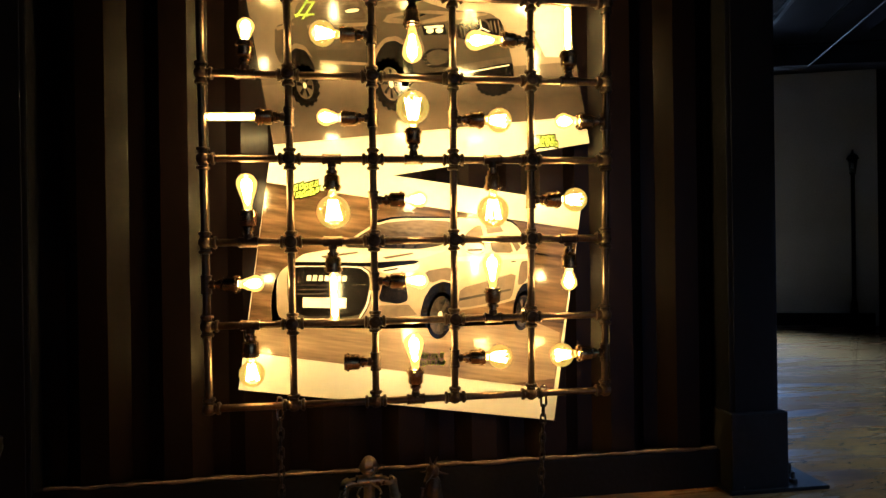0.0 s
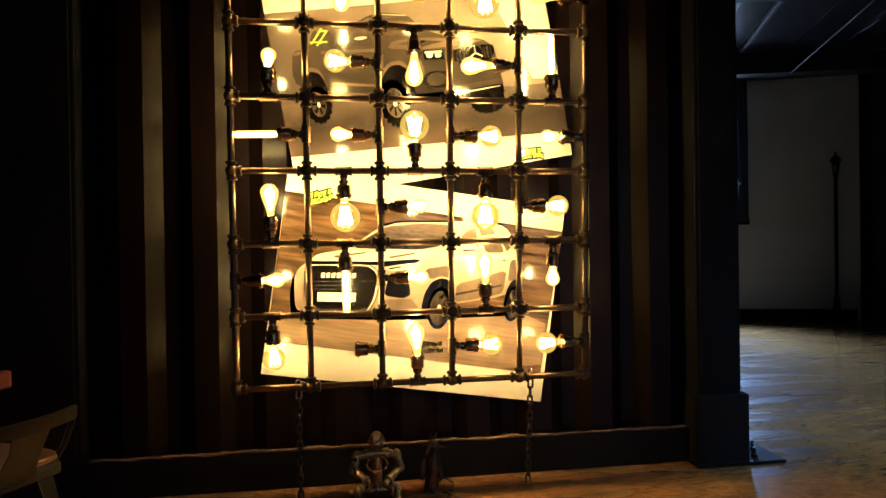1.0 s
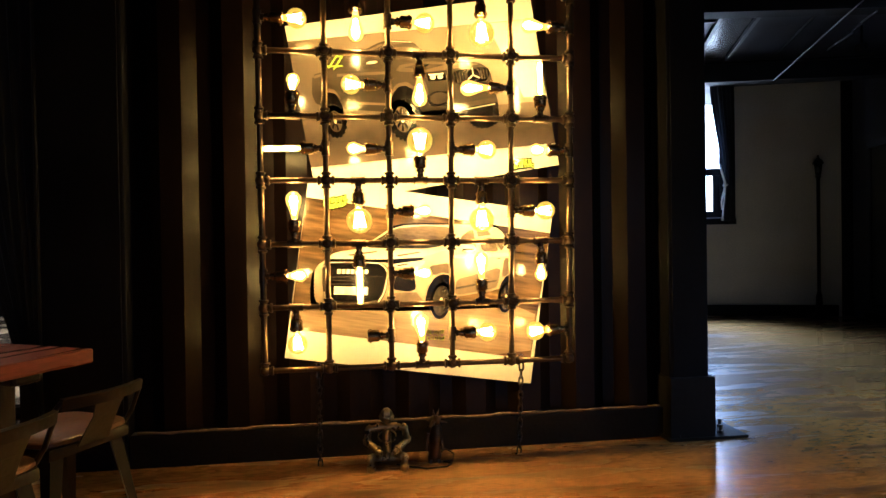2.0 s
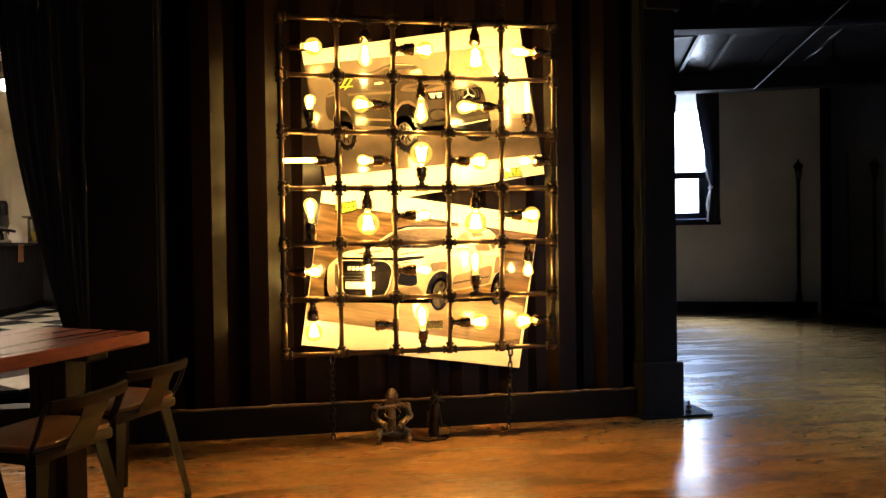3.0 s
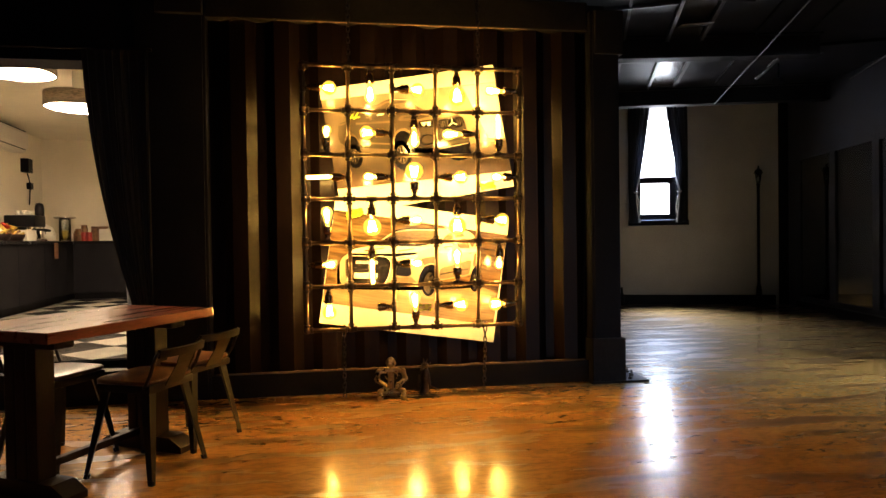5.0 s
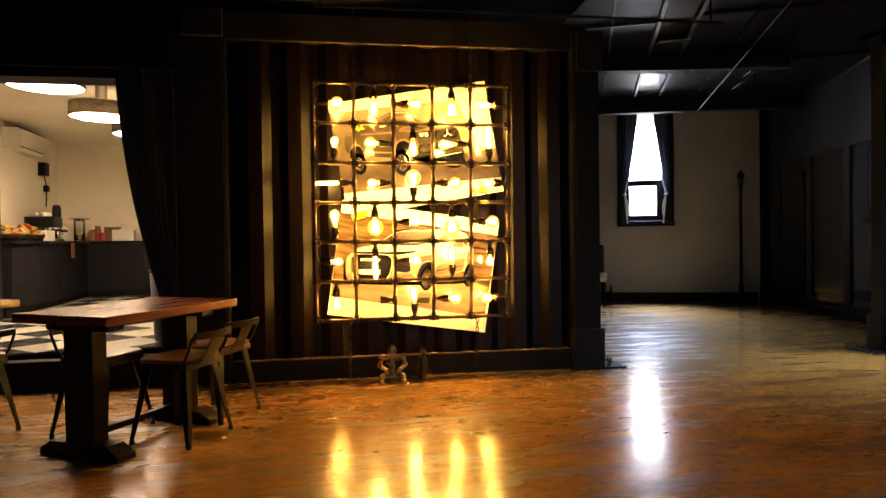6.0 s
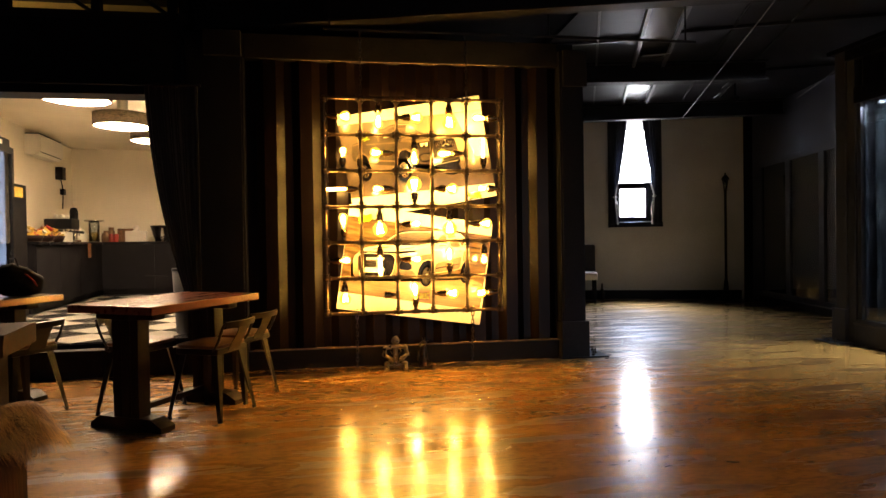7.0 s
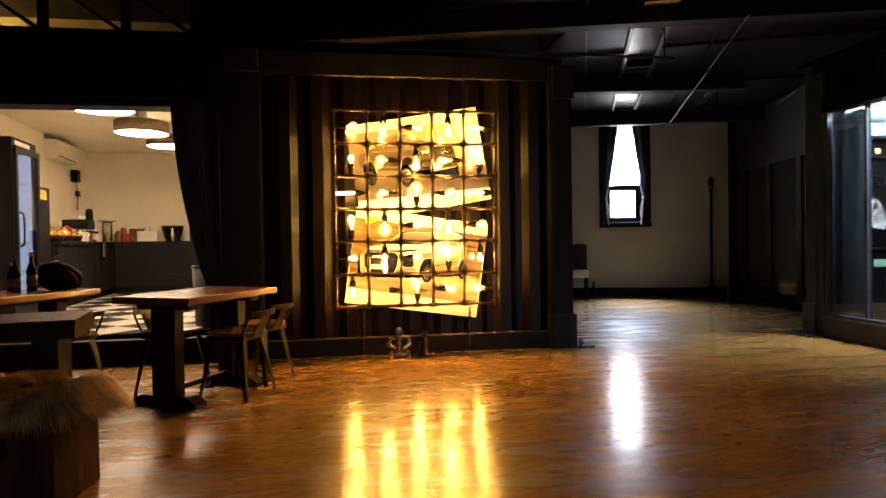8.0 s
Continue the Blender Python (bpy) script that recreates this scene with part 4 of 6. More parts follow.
structure("hanging_bar", bm, M["beam"], "dark steel bar carrying the chains", "bar")
for x in (-0.7, 1.2, 2.5):
    bm = bmesh.new()
    rod(bm, (x, -0.03, 2.885), (x, -0.03, 3.5), 0.008)
    structure("hanger_rod", bm, M["beam"], "dark steel hanger rod", "rod")

# ---- little pipe figure and the spiky bird figure on the floor ----
def pipe_figure(m):
    b = bmesh.new()
    def limb(pts, r):
        for p, q in zip(pts, pts[1:]):
            rod(b, p, q, r, n=12)
            rod(b, Vector(q) - (Vector(q) - Vector(p)).normalized() * 0.012, q, r * 1.3, n=12)
        for p in pts[1:-1]:
            lathe(b, arc(r * 1.15, 0, -math.pi / 2, math.pi / 2, 6), 12, Matrix.Translation(p))
    for s in (-1, 1):
        limb([(s * 0.035, 0, 0.185), (s * 0.088, -0.005, 0.178), (s * 0.098, -0.03, 0.125), (s * 0.045, -0.085, 0.095)], 0.0165)
        limb([(s * 0.03, 0.0, 0.045), (s * 0.078, -0.05, 0.05), (s * 0.082, -0.075, 0.052), (s * 0.080, -0.09, 0.02)], 0.0155)
        lathe(b, [(0, 0), (0.016, 0), (0.021, 0.008), (0.021, 0.022), (0.014, 0.03), (0, 0.03)], 12, pose(s * 0.080, -0.085, 0.0) @ pose(0, -0.01, 0, 0))
        rod(b, (s * 0.045, -0.085, 0.095), (s * 0.03, -0.10, 0.088), 0.012, n=10)
    rod(b, (-0.06, 0, 0.03), (0.06, 0, 0.03), 0.022, n=12)
    rod(b, (0, 0, 0.03), (0, 0, 0.19), 0.022, n=14)
    rod(b, (-0.05, 0, 0.185), (0.05, 0, 0.185), 0.021, n=14)
    rod(b, (0, 0, 0.19), (0, -0.005, 0.225), 0.015, n=12)
    lathe(b, [(0, 0), (0.026, 0.0), (0.034, 0.012), (0.034, 0.028), (0.030, 0.032), (0.030, 0.045), (0.024, 0.058), (0.012, 0.066), (0, 0.068)], 6, pose(0, -0.008, 0.215, 8))
    lathe(b, [(0.036, 0.02), (0.038, 0.026), (0.036, 0.032)], 16, pose(0, -0.008, 0.215, 8))
    sweep(b, [(0.043 * math.cos(a), -0.062 + 0.02 * math.sin(a), 0.158 + 0.026 * math.sin(a)) for a in [2 * math.pi * i / 20 for i in range(21)]], 0.0042, 6)
    return tagged(part("pipe_figure", b, M["figure"], None, "", m, True), "seated robot figure of brass pipe fittings holding a ring", "figurine")


pipe_figure(pose(-0.186, 0.055, 0, 0, 0, 0))


def bird_figure(m):
    b = bmesh.new()
    lathe(b, [(0, 0), (0.030, 0.0), (0.034, 0.02), (0.028, 0.07), (0.034, 0.12), (0.028, 0.165), (0.016, 0.185), (0, 0.19)], 12, pose(0, 0, 0, 0, 4, 0))
    for s in (-1, 1):
        rod(b, (s * 0.018, -0.01, 0), (s * 0.02, -0.05, 0.012), 0.012, 0.008, n=8)
        rod(b, (s * 0.03, 0, 0.14), (s * 0.042, -0.02, 0.06), 0.012, 0.008, n=8)
    lathe(b, arc(0.027, 0, -math.pi / 2, math.pi / 2, 8), 14, pose(0.006, -0.01, 0.205))
    rod(b, (-0.005, -0.03, 0.205), (-0.030, -0.065, 0.185), 0.014, 0.006, n=8)
    for d in ((-0.01, -0.005, 0.055), (0.058, -0.01, -0.01), (0.045, 0.0, 0.026), (0.02, 0.01, 0.05), (-0.045, 0, 0.0)):
        rod(b, (0.006, -0.01, 0.205), Vector((0.006, -0.01, 0.205)) + Vector(d) * 1.05, 0.010, 0.0015, n=8)
    sweep(b, [(0.03, 0.02, 0.03), (0.06, 0.02, 0.05), (0.10, 0.0, 0.03), (0.09, -0.03, 0.008), (0.04, -0.035, 0.006)], 0.004, 6)
    return tagged(part("bird_figure", b, M["fitting"], None, "", m, True), "small dark scrap-metal figure with a spiky head", "figurine")


bird_figure(pose(0.05, 0.06, 0, 0, 0, 0))
bm = bmesh.new()
sweep(bm, [(0.09, 0.03, 0.004), (0.13, 0.0, 0.004), (0.10, -0.04, 0.004), (0.0, -0.05, 0.004), (-0.08, -0.01, 0.004), (-0.14, 0.03, 0.004)], 0.0035, 6)
tagged(part("cable", bm, M["plastic_black"]), "thin black cable lying on the floor", "cable")


# ---- dining tables ----
def dining_table(m, L, Wd, label):
    t = thing("dining_table", m, label, "table", "wooden tables")
    bm = bmesh.new()
    box(bm, -L / 2, L / 2, -Wd / 2, Wd / 2, 0.702, 0.75, None, 0.005)
    part("tabletop", bm, M["wood_red"], t, "varnished red-brown plank top", smooth=False)
    bm = bmesh.new()
    box(bm, -L / 2 + 0.09, L / 2 - 0.09, -0.05, 0.05, 0.655, 0.702, None, 0.004)
    part("under_rail", bm, M["wood_dark"], t)
    for s in (-1, 1):
        x = s * (L / 2 - 0.155)
        for y in (-0.068, 0.0, 0.068):
            bm = bmesh.new()
            box(bm, x - 0.045, x + 0.045, y - 0.031, y + 0.031, 0.07, 0.66, None, 0.006)
            part("pedestal_board", bm, M["wood_dark"], t)
        bm = bmesh.new()
        box(bm, x - 0.05, x + 0.05, -0.22, 0.22, 0.655, 0.702, None, 0.012)
        part("top_bearer", bm, M["wood_dark"], t)
        bm = bmesh.new()
        prof = [(-0.27, 0), (-0.27, 0.03), (-0.19, 0.075), (0.19, 0.075), (0.27, 0.03), (0.27, 0)]
        a = [bm.verts.new((x - 0.055, y, z)) for y, z in prof]
        c = [bm.verts.new((x + 0.055, y, z)) for y, z in prof]
        bm.faces.new(a); bm.faces.new(c[::-1])
        for i in range(6):
            bm.faces.new((a[i], a[(i + 1) % 6], c[(i + 1) % 6], c[i]))
        part("sled_foot", bm, M["wood_dark"], t)
    bm = bmesh.new()
    box(bm, -L / 2 + 0.2, L / 2 - 0.2, -0.018, 0.018, 0.085, 0.12, None, 0.004)
    part("stretcher", bm, M["wood_dark"], t)
    return t


dining_table(pose(-1.715, -1.04, 0, 0, 0, 62), 0.97, 0.64, "red-brown varnished wooden table on two dark sled-foot pedestals")
dining_table(pose(-3.16, -0.74, 0, 0, 0, 65), 1.06, 0.66, "red-brown wooden table near the kitchen step")


# ---- low-back steel chairs with wooden seats ----
def steel_chair(m, label):
    t = thing("dining_chair", m, label, "chair", "low-back chairs round the tables")
    bm = bmesh.new()
    prof = []
    for i in range(24):
        a = 2 * math.pi * i / 24
        c, s = math.cos(a), math.sin(a)
        e = 0.42
        prof.append((0.172 * math.copysign(abs(c) ** e, c), 0.172 * math.copysign(abs(s) ** e, s) * (1.0 if s > 0 else 0.96)))
    for z, k in ((0.447, 0.96), (0.452, 1.0), (0.464, 1.0), (0.468, 0.97)):
        ring = [bm.verts.new((x * k, y * k, z)) for x, y in prof]
        if z > 0.447:
            for i in range(24):
                bm.faces.new((prev[i], prev[(i + 1) % 24], ring[(i + 1) % 24], ring[i]))
        else:
            bm.faces.new(ring[::-1])
        prev = ring
    bm.faces.new(prev)
    part("seat", bm, M["wood_seat"], t, "worn brown wooden seat", smooth=True)
    bm = bmesh.new()
    box(bm, -0.155, 0.155, -0.155, 0.155, 0.405, 0.446, None, 0.012)
    part("seat_frame", bm, M["chairsteel"], t, smooth=True)
    for sx in (-1, 1):
        for sy in (-1, 1):
            bm = bmesh.new()
            top, foot = Vector((sx * 0.135, sy * 0.135, 0.42)), Vector((sx * 0.195, sy * 0.195, 0.0))
            a, d = [], []
            for p, w in ((top, 0.034), (top.lerp(foot, 0.5), 0.026), (foot, 0.016)):
                a.append([bm.verts.new(p + Vector(v)) for v in ((0, 0, 0), (-sx * w * 1.4, 0, 0), (-sx * w * 0.9, -sy * w * 0.9, 0), (0, -sy * w * 1.4, 0))])
            for p, q in zip(a, a[1:]):
                for i in range(4):
                    bm.faces.new((p[i], p[(i + 1) % 4], q[(i + 1) % 4], q[i]))
            bm.faces.new(a[0]); bm.faces.new(a[-1][::-1])
            leg = part("leg", bm, M["chairsteel"], t)
            bm = bmesh.new()
            rod(bm, foot + Vector((-sx * 0.010, -sy * 0.010, 0)), foot + Vector((-sx * 0.013, -sy * 0.013, 0.022)), 0.013, 0.015, n=10)
            part("rubber_foot", bm, M["plastic_black"], leg)
    for s in (-1, 1):
        bm = bmesh.new()
        sweep(bm, [(s * 0.15, -0.12, 0.43), (s * 0.158, -0.165, 0.50), (s * 0.162, -0.20, 0.585), (s * 0.150, -0.212, 0.605)], 0.0085, 8)
        part("back_post", bm, M["chairsteel"], t)
    bm = bmesh.new()
    n = 12
    va = []
    for i in range(n + 1):
        x = -0.155 + 0.31 * i / n
        y = -0.212 - 0.035 * (1 - (x / 0.155) ** 2)
        va.append([bm.verts.new((x, y + dy, z)) for dy, z in ((0.006, 0.578), (-0.006, 0.578), (-0.012, 0.614), (0.004, 0.618))])
    for p, q in zip(va, va[1:]):
        for i in range(4):
            bm.faces.new((p[i], p[(i + 1) % 4], q[(i + 1) % 4], q[i]))
    bm.faces.new(va[0]); bm.faces.new(va[-1][::-1])
    part("back_rail", bm, M["chairsteel"], t, smooth=True)
    bm = bmesh.new()
    vs = []
    for z, w, y in ((0.43, 0.06, -0.165), (0.47, 0.055, -0.185), (0.53, 0.048, -0.222), (0.585, 0.055, -0.246)):
        vs.append([bm.verts.new((x, y + dy, z)) for x, dy in ((-w, 0), (w, 0), (w, 0.004), (-w, 0.004))])
    for p, q in zip(vs, vs[1:]):
        for i in range(4):
            bm.faces.new((p[i], p[(i + 1) % 4], q[(i + 1) % 4], q[i]))
    bm.faces.new(vs[0]); bm.faces.new(vs[-1][::-1])
    part("back_splat", bm, M["chairsteel"], t)
    return t


CH = "low-back gunmetal steel chair with a worn wooden seat"
chair = steel_chair(pose(-1.455, -1.10, 0, 0, 0, 66), CH)
for x, y, rz in ((-1.36, -0.67, 62), (-1.95, -0.90, 246), (-2.72, -0.86, 62), (-3.42, -1.1, 246)):
    copy_thing(chair, pose(x, y, 0, 0, 0, rz))

# ---- rough slab table and fur-covered log stool ----
t = thing("slab_table", pose(-2.56, -2.32, -0.02, 0, 0, 12), "thick rough-sawn wooden slab table", "table")
bm = bmesh.new()
n = 14
rings = []
random.seed(5)
for i in range(n + 1):
    x = -0.75 + 1.28 * i / n
    w0, w1 = 0.25 + 0.018 * noise.noise((x * 3, 0, 1)), 0.25 + 0.018 * noise.noise((x * 3, 4, 1))
    rings.append([bm.verts.new((x + random.uniform(-0.004, 0.004), y, z)) for y, z in ((-w0 + 0.012, 0.655), (-w0, 0.70), (-w0 + 0.015, 0.748), (w1 - 0.015, 0.75), (w1, 0.70), (w1 - 0.015, 0.655))])
for p, q in zip(rings, rings[1:]):
    for i in range(6):
        bm.faces.new((p[i], p[(i + 1) % 6], q[(i + 1) % 6], q[i]))
bm.faces.new(rings[0]); bm.faces.new(rings[-1][::-1])
part("slab", bm, M["wood_slab"], t, "rough live-edge slab", smooth=True)
for x in (-0.6, 0.38):
    bm = bmesh.new()
    box(bm, x - 0.06, x + 0.06, -0.16, 0.16, 0.0, 0.655, None, 0.012)
    part("leg", bm, M["wood_dark"], t)

def log_stool(m):
    """A squared-off stump with split faces, under a draped sheepskin."""
    t = thing("log_stool", m, "thick squared log stool covered with a shaggy brown sheepskin", "stool")
    bm = bmesh.new()
    nseg, hs = 48, 9
    rings = []
    for k in range(hs + 1):
        z = 0.43 * k / hs
        ring = []
        for i in range(nseg):
            a = 2 * math.pi * i / nseg
            c, s_ = math.cos(a), math.sin(a)
            q = (abs(c) ** 5 + abs(s_) ** 5) ** (-1 / 5)
            r = 0.205 * q + 0.014 * noise.noise((c * 2, s_ * 2, z * 1.5)) + 0.006 * noise.noise((c * 14, s_ * 14, z * 2))
            r *= 1.04 - 0.10 * k / hs
            ring.append(bm.verts.new((r * c, r * s_, z)))
        rings.append(ring)
    for p, q in zip(rings, rings[1:]):
        for i in range(nseg):
            bm.faces.new((p[i], p[(i + 1) % nseg], q[(i + 1) % nseg], q[i]))
    bm.faces.new(rings[0][::-1])
    bm.faces.new(rings[-1])
    log = part("log", bm, M["log"], t, "weathered brown split log", smooth=True)
    bm = bmesh.new()
    for r0, dz in ((0.030, 0.006), (0.017, 0.010)):
        sweep(bm, [(r0 * math.cos(a), -dz * 0.4, 1.25 * r0 * math.sin(a)) for a in [2 * math.pi * i / 18 for i in range(19)]], 0.006, 6)
    part("knot", bm, M["wood_dark"], log, "dark knot ring", pose(-0.02, -0.207, 0.25))

    def rim(a):
        """How far the skin reaches from the middle, lobed like the hide it was."""
        return 0.275 + 0.045 * math.cos(a - 0.25) + 0.028 * math.sin(3 * a + 0.8) + 0.02 * noise.noise((math.cos(a) * 2, math.sin(a) * 2, 4))

    def drop(a, u):
        """Height of the skin at the share u of the way out: humped, then falling over the edge."""
        hump = 0.05 * noise.noise((u * math.cos(a) * 2.4, u * math.sin(a) * 2.4, 9)) + 0.012 * math.cos(2 * a + 1)
        return 0.478 + hump * (1 - u * 0.3) - 0.10 * max(0.0, u - 0.68) ** 1.5 / 0.18

    bm = bmesh.new()
    top = bm.verts.new((0, 0, drop(0, 0)))
    rings = []
    for u in (0.25, 0.5, 0.7, 0.85, 1.0):
        rings.append([bm.verts.new((rim(a) * u * math.cos(a), rim(a) * u * math.sin(a), drop(a, u))) for a in [2 * math.pi * i / 44 for i in range(44)]])
    for i in range(44):
        bm.faces.new((top, rings[0][i], rings[0][(i + 1) % 44]))
    for p, q in zip(rings, rings[1:]):
        for i in range(44):
            bm.faces.new((p[i], q[i], q[(i + 1) % 44], p[(i + 1) % 44]))
    bmesh.ops.solidify(bm, geom=bm.faces[:], thickness=0.012)
    skin = part("sheepskin", bm, M["fur"], t, "shaggy brown sheepskin", smooth=True)
    random.seed(21)
    verts, faces = [], []
    for k in range(24000):
        a, u = random.uniform(0, 2 * math.pi), math.sqrt(random.random())
        r = rim(a) * u
        p = Vector((r * math.cos(a), r * math.sin(a), drop(a, u)))
        lock = noise.noise((p.x * 13, p.y * 13, 3)) * 2.4
        swirl_a = a + lock + random.gauss(0, 0.22)
        out = Vector((math.cos(swirl_a), math.sin(swirl_a) - 0.25, 0.34 - 0.75 * u * u + 0.25 * noise.noise((p.x * 22, p.y * 22, 7))))
        out.normalize()
        ln = random.uniform(0.03, 0.10) * (1.0 + 0.35 * noise.noise((p.x * 12, p.y * 12, 1)))
        flank = out.cross(Vector((0, 0, 1))).normalized() * 0.0013
        mid = p + out * ln * 0.55 + Vector((0, 0, 0.004))
        tip = p + out * ln + Vector((0, 0, -0.012 - 0.03 * u * u))
        b = len(verts)
        verts += [p - flank, p + flank, mid + flank * 0.8, mid - flank * 0.8, tip]
        faces += [(b, b + 1, b + 2, b + 3), (b + 3, b + 2, b + 4)]
    me = bpy.data.meshes.new("wool")
    me.from_pydata(verts, [], faces)
    me.materials.append(M["wool"])
    tagged(part("wool", me, None, skin), "", "", "", "stuff")
    return t


log_stool(pose(-2.035, -2.76, 0, 0, 0, -6))

# ---- kitchen ----
KITCH = pose(-5.5, 6.65, 0.245, 0, 0, 6)    # on the raised floor, in its far corner; x along the far wall, y outwards
KD = -6.36


def kbox(name, x0, x1, y0, y1, z0, z1, mat, label, cat, bevel=0.0):
    bm = bmesh.new()
    box(bm, x0, x1, y0, y1, z0, z1, None, bevel)
    return structure(name, bm, M[mat], label, cat, KITCH)


kbox("wall_kitchen_back", -0.15, 3.3, 0.0, 0.12, -0.245, 2.64, "creamwall", "cream painted kitchen wall", "wall")
kbox("wall_kitchen_side", -0.15, 0.0, KD, 0.0, -0.245, 2.64, "creamwall", "cream painted kitchen wall with an air conditioner", "wall")
kbox("wall_kitchen_right", 3.18, 3.3, KD + 0.15, 0.0, -0.245, 2.64, "creamwall", "cream painted kitchen wall", "wall")
kbox("ceiling_kitchen", -0.15, 3.3, KD, 0.12, 2.615, 2.645, "creamwall", "cream painted kitchen ceiling", "ceiling")
bm = bmesh.new()
box(bm, -7.5, -1.45, 0.21, 0.33, 0.0, 0.228)
structure("step_front", bm, M["black_steel"], "black front of the raised kitchen floor", "step")
bm = bmesh.new()
box(bm, -7.5, -1.93, 0.205, 0.445, 2.36, 2.982, None, 0.006)
structure("opening_lintel", bm, M["black_steel"], "black steel beam over the kitchen opening", "lintel")
bm = bmesh.new()
box(bm, -7.5, -4.72, 0.205, 0.40, 0.228, 2.36)
structure("wall_left_front", bm, M["darkwall"], "black painted wall beside the opening", "wall")
bm = bmesh.new()
box(bm, 0, 3.2, KD + 0.02, 0, -0.05, -0.012)
kitchen_floor = structure("kitchen_floor", bm, M["plastic_black"], "raised kitchen floor with black and white diagonal tiles", "floor", KITCH)

# counters
def counter_unit(x0, x1, y0, y1, face, group="kitchen counter units"):
    """A charcoal base unit on a black plinth; face: the side that the door panels are on."""
    cx, cy = (x0 + x1) / 2, (y0 + y1) / 2
    t = thing("counter_unit", KITCH @ pose(cx, cy, 0), "charcoal kitchen counter unit on a black plinth", "cabinet", group)
    hx, hy = (x1 - x0) / 2, (y1 - y0) / 2
    bm = bmesh.new()
    box(bm, -hx, hx, -hy, hy, 0.09, 0.88)
    part("body", bm, M["counter"], t)
    bm = bmesh.new()
    box(bm, -hx + (0.0 if face == "y" else 0.0), hx - (0.04 if face == "x" else 0), -hy + (0.04 if face == "y" else 0), hy, 0.0, 0.09)
    part("plinth", bm, M["plastic_black"], t)
    bm = bmesh.new()
    if face == "y":
        box(bm, -hx + 0.003, hx - 0.003, -hy - 0.018, -hy, 0.10, 0.875, None, 0.003)
    else:
        box(bm, hx, hx + 0.018, -hy + 0.003, hy - 0.003, 0.10, 0.875, None, 0.003)
    part("door", bm, M["counter"], t)
    return t


for i in range(3):
    counter_unit(0.62 + i * 0.84, 0.62 + (i + 1) * 0.84, -0.62, -0.02, "y")
for i in range(4):
    counter_unit(0.02, 0.60, -3.5 + i * 0.86, -3.5 + (i + 1) * 0.86, "x")
bm = bmesh.new()
box(bm, 0.005, 3.16, -0.66, -0.005, 0.88, 0.925, None, 0.006)
box(bm, 0.005, 0.66, -3.52, -0.66, 0.88, 0.925, None, 0.006)
tagged(part("worktop", bm, M["counter_top"], None, "", KITCH), "black L-shaped kitchen worktop", "worktop")
bm = bmesh.new()
box(bm, 1.30, 2.15, -0.652, -0.640, 0.30, 0.325, None, 0.003)
tagged(part("drawer_pull", bm, M["plastic_black"], None, "", KITCH), "long black drawer pull on the counter front", "handle")
bm = bmesh.new()
box(bm, 0.662, 0.668, -1.55, -1.40, 0.67, 0.90, None, 0.001)
tagged(part("tag", bm, M["box_brown"], None, "", KITCH), "hanging paper tag over the worktop edge", "tag")


# ceiling drum lamps
def drum_lamp(p):
    t = thing("drum_lamp", pose(*p), "round drum ceiling lamp with a grey linen shade, lit", "ceiling lamp", "kitchen drum lamps")
    r, h = 0.31, 0.15
    bm = bmesh.new()
    lathe(bm, [(r, 0), (r + 0.004, 0.0), (r + 0.004, h), (r, h), (r - 0.004, h), (r - 0.004, 0), (r, 0)], 48)
    part("shade", bm, M["shade"], t, "grey linen drum shade")
    bm = bmesh.new()
    lathe(bm, [(0, 0.012), (r - 0.006, 0.012), (r - 0.006, 0.02), (0, 0.02)], 48)
    part("diffuser", bm, M["drumlight"], t, "glowing white diffuser")
    # unseen plate added to keep the diffuser's light off the ceiling
    bm = bmesh.new()
    lathe(bm, [(0, h - 0.016), (r - 0.022, h - 0.016), (r - 0.022, h - 0.010), (0, h - 0.010)], 48)
    part("light_stop", bm, M["plastic_white"], t)
    bm = bmesh.new()
    lathe(bm, [(r - 0.003, h - 0.004), (r + 0.006, h - 0.004), (r + 0.006, h + 0.003), (r - 0.003, h + 0.003)], 48)
    part("rim", bm, M["plastic_white"], t)
    bm = bmesh.new()
    rod(bm, (0, 0, h - 0.009), (0, 0, 2.86 - p[2]), 0.06, n=20)
    part("ceiling_rose", bm, M["plastic_white"], t)
    return t


for x, y, z in ((-3.19, 1.22, 2.525), (-3.17, 2.41, 2.485), (-3.14, 3.53, 2.495)):
    drum_lamp((x, y, z))

# air conditioner
t = thing("air_conditioner", KITCH @ pose(0, -1.60, 2.23), "white wall-mounted split air conditioner", "air conditioner")
bm = bmesh.new()
prof = [(0, 0), (0.15, -0.0), (0.20, 0.05), (0.215, 0.10), (0.215, 0.27), (0.195, 0.30), (0, 0.30)]
a = [bm.verts.new((x, -0.47, z)) for x, z in prof]
b = [bm.verts.new((x, 0.47, z)) for x, z in prof]
bm.faces.new(a); bm.faces.new(b[::-1])
for i in range(7):
    bm.faces.new((a[i], a[(i + 1) % 7], b[(i + 1) % 7], b[i]))
part("body", bm, M["plastic_white"], t)
bm = bmesh.new()
box(bm, 0.01, 0.19, -0.46, 0.46, 0.302, 0.318)
part("intake_grille", bm, M["plastic_black"], t, "black intake on top")
bm = bmesh.new()
box(bm, 0.165, 0.200, -0.42, 0.42, 0.028, 0.036, pose(0, 0, 0.01))
part("vane", bm, M["counter"], t)
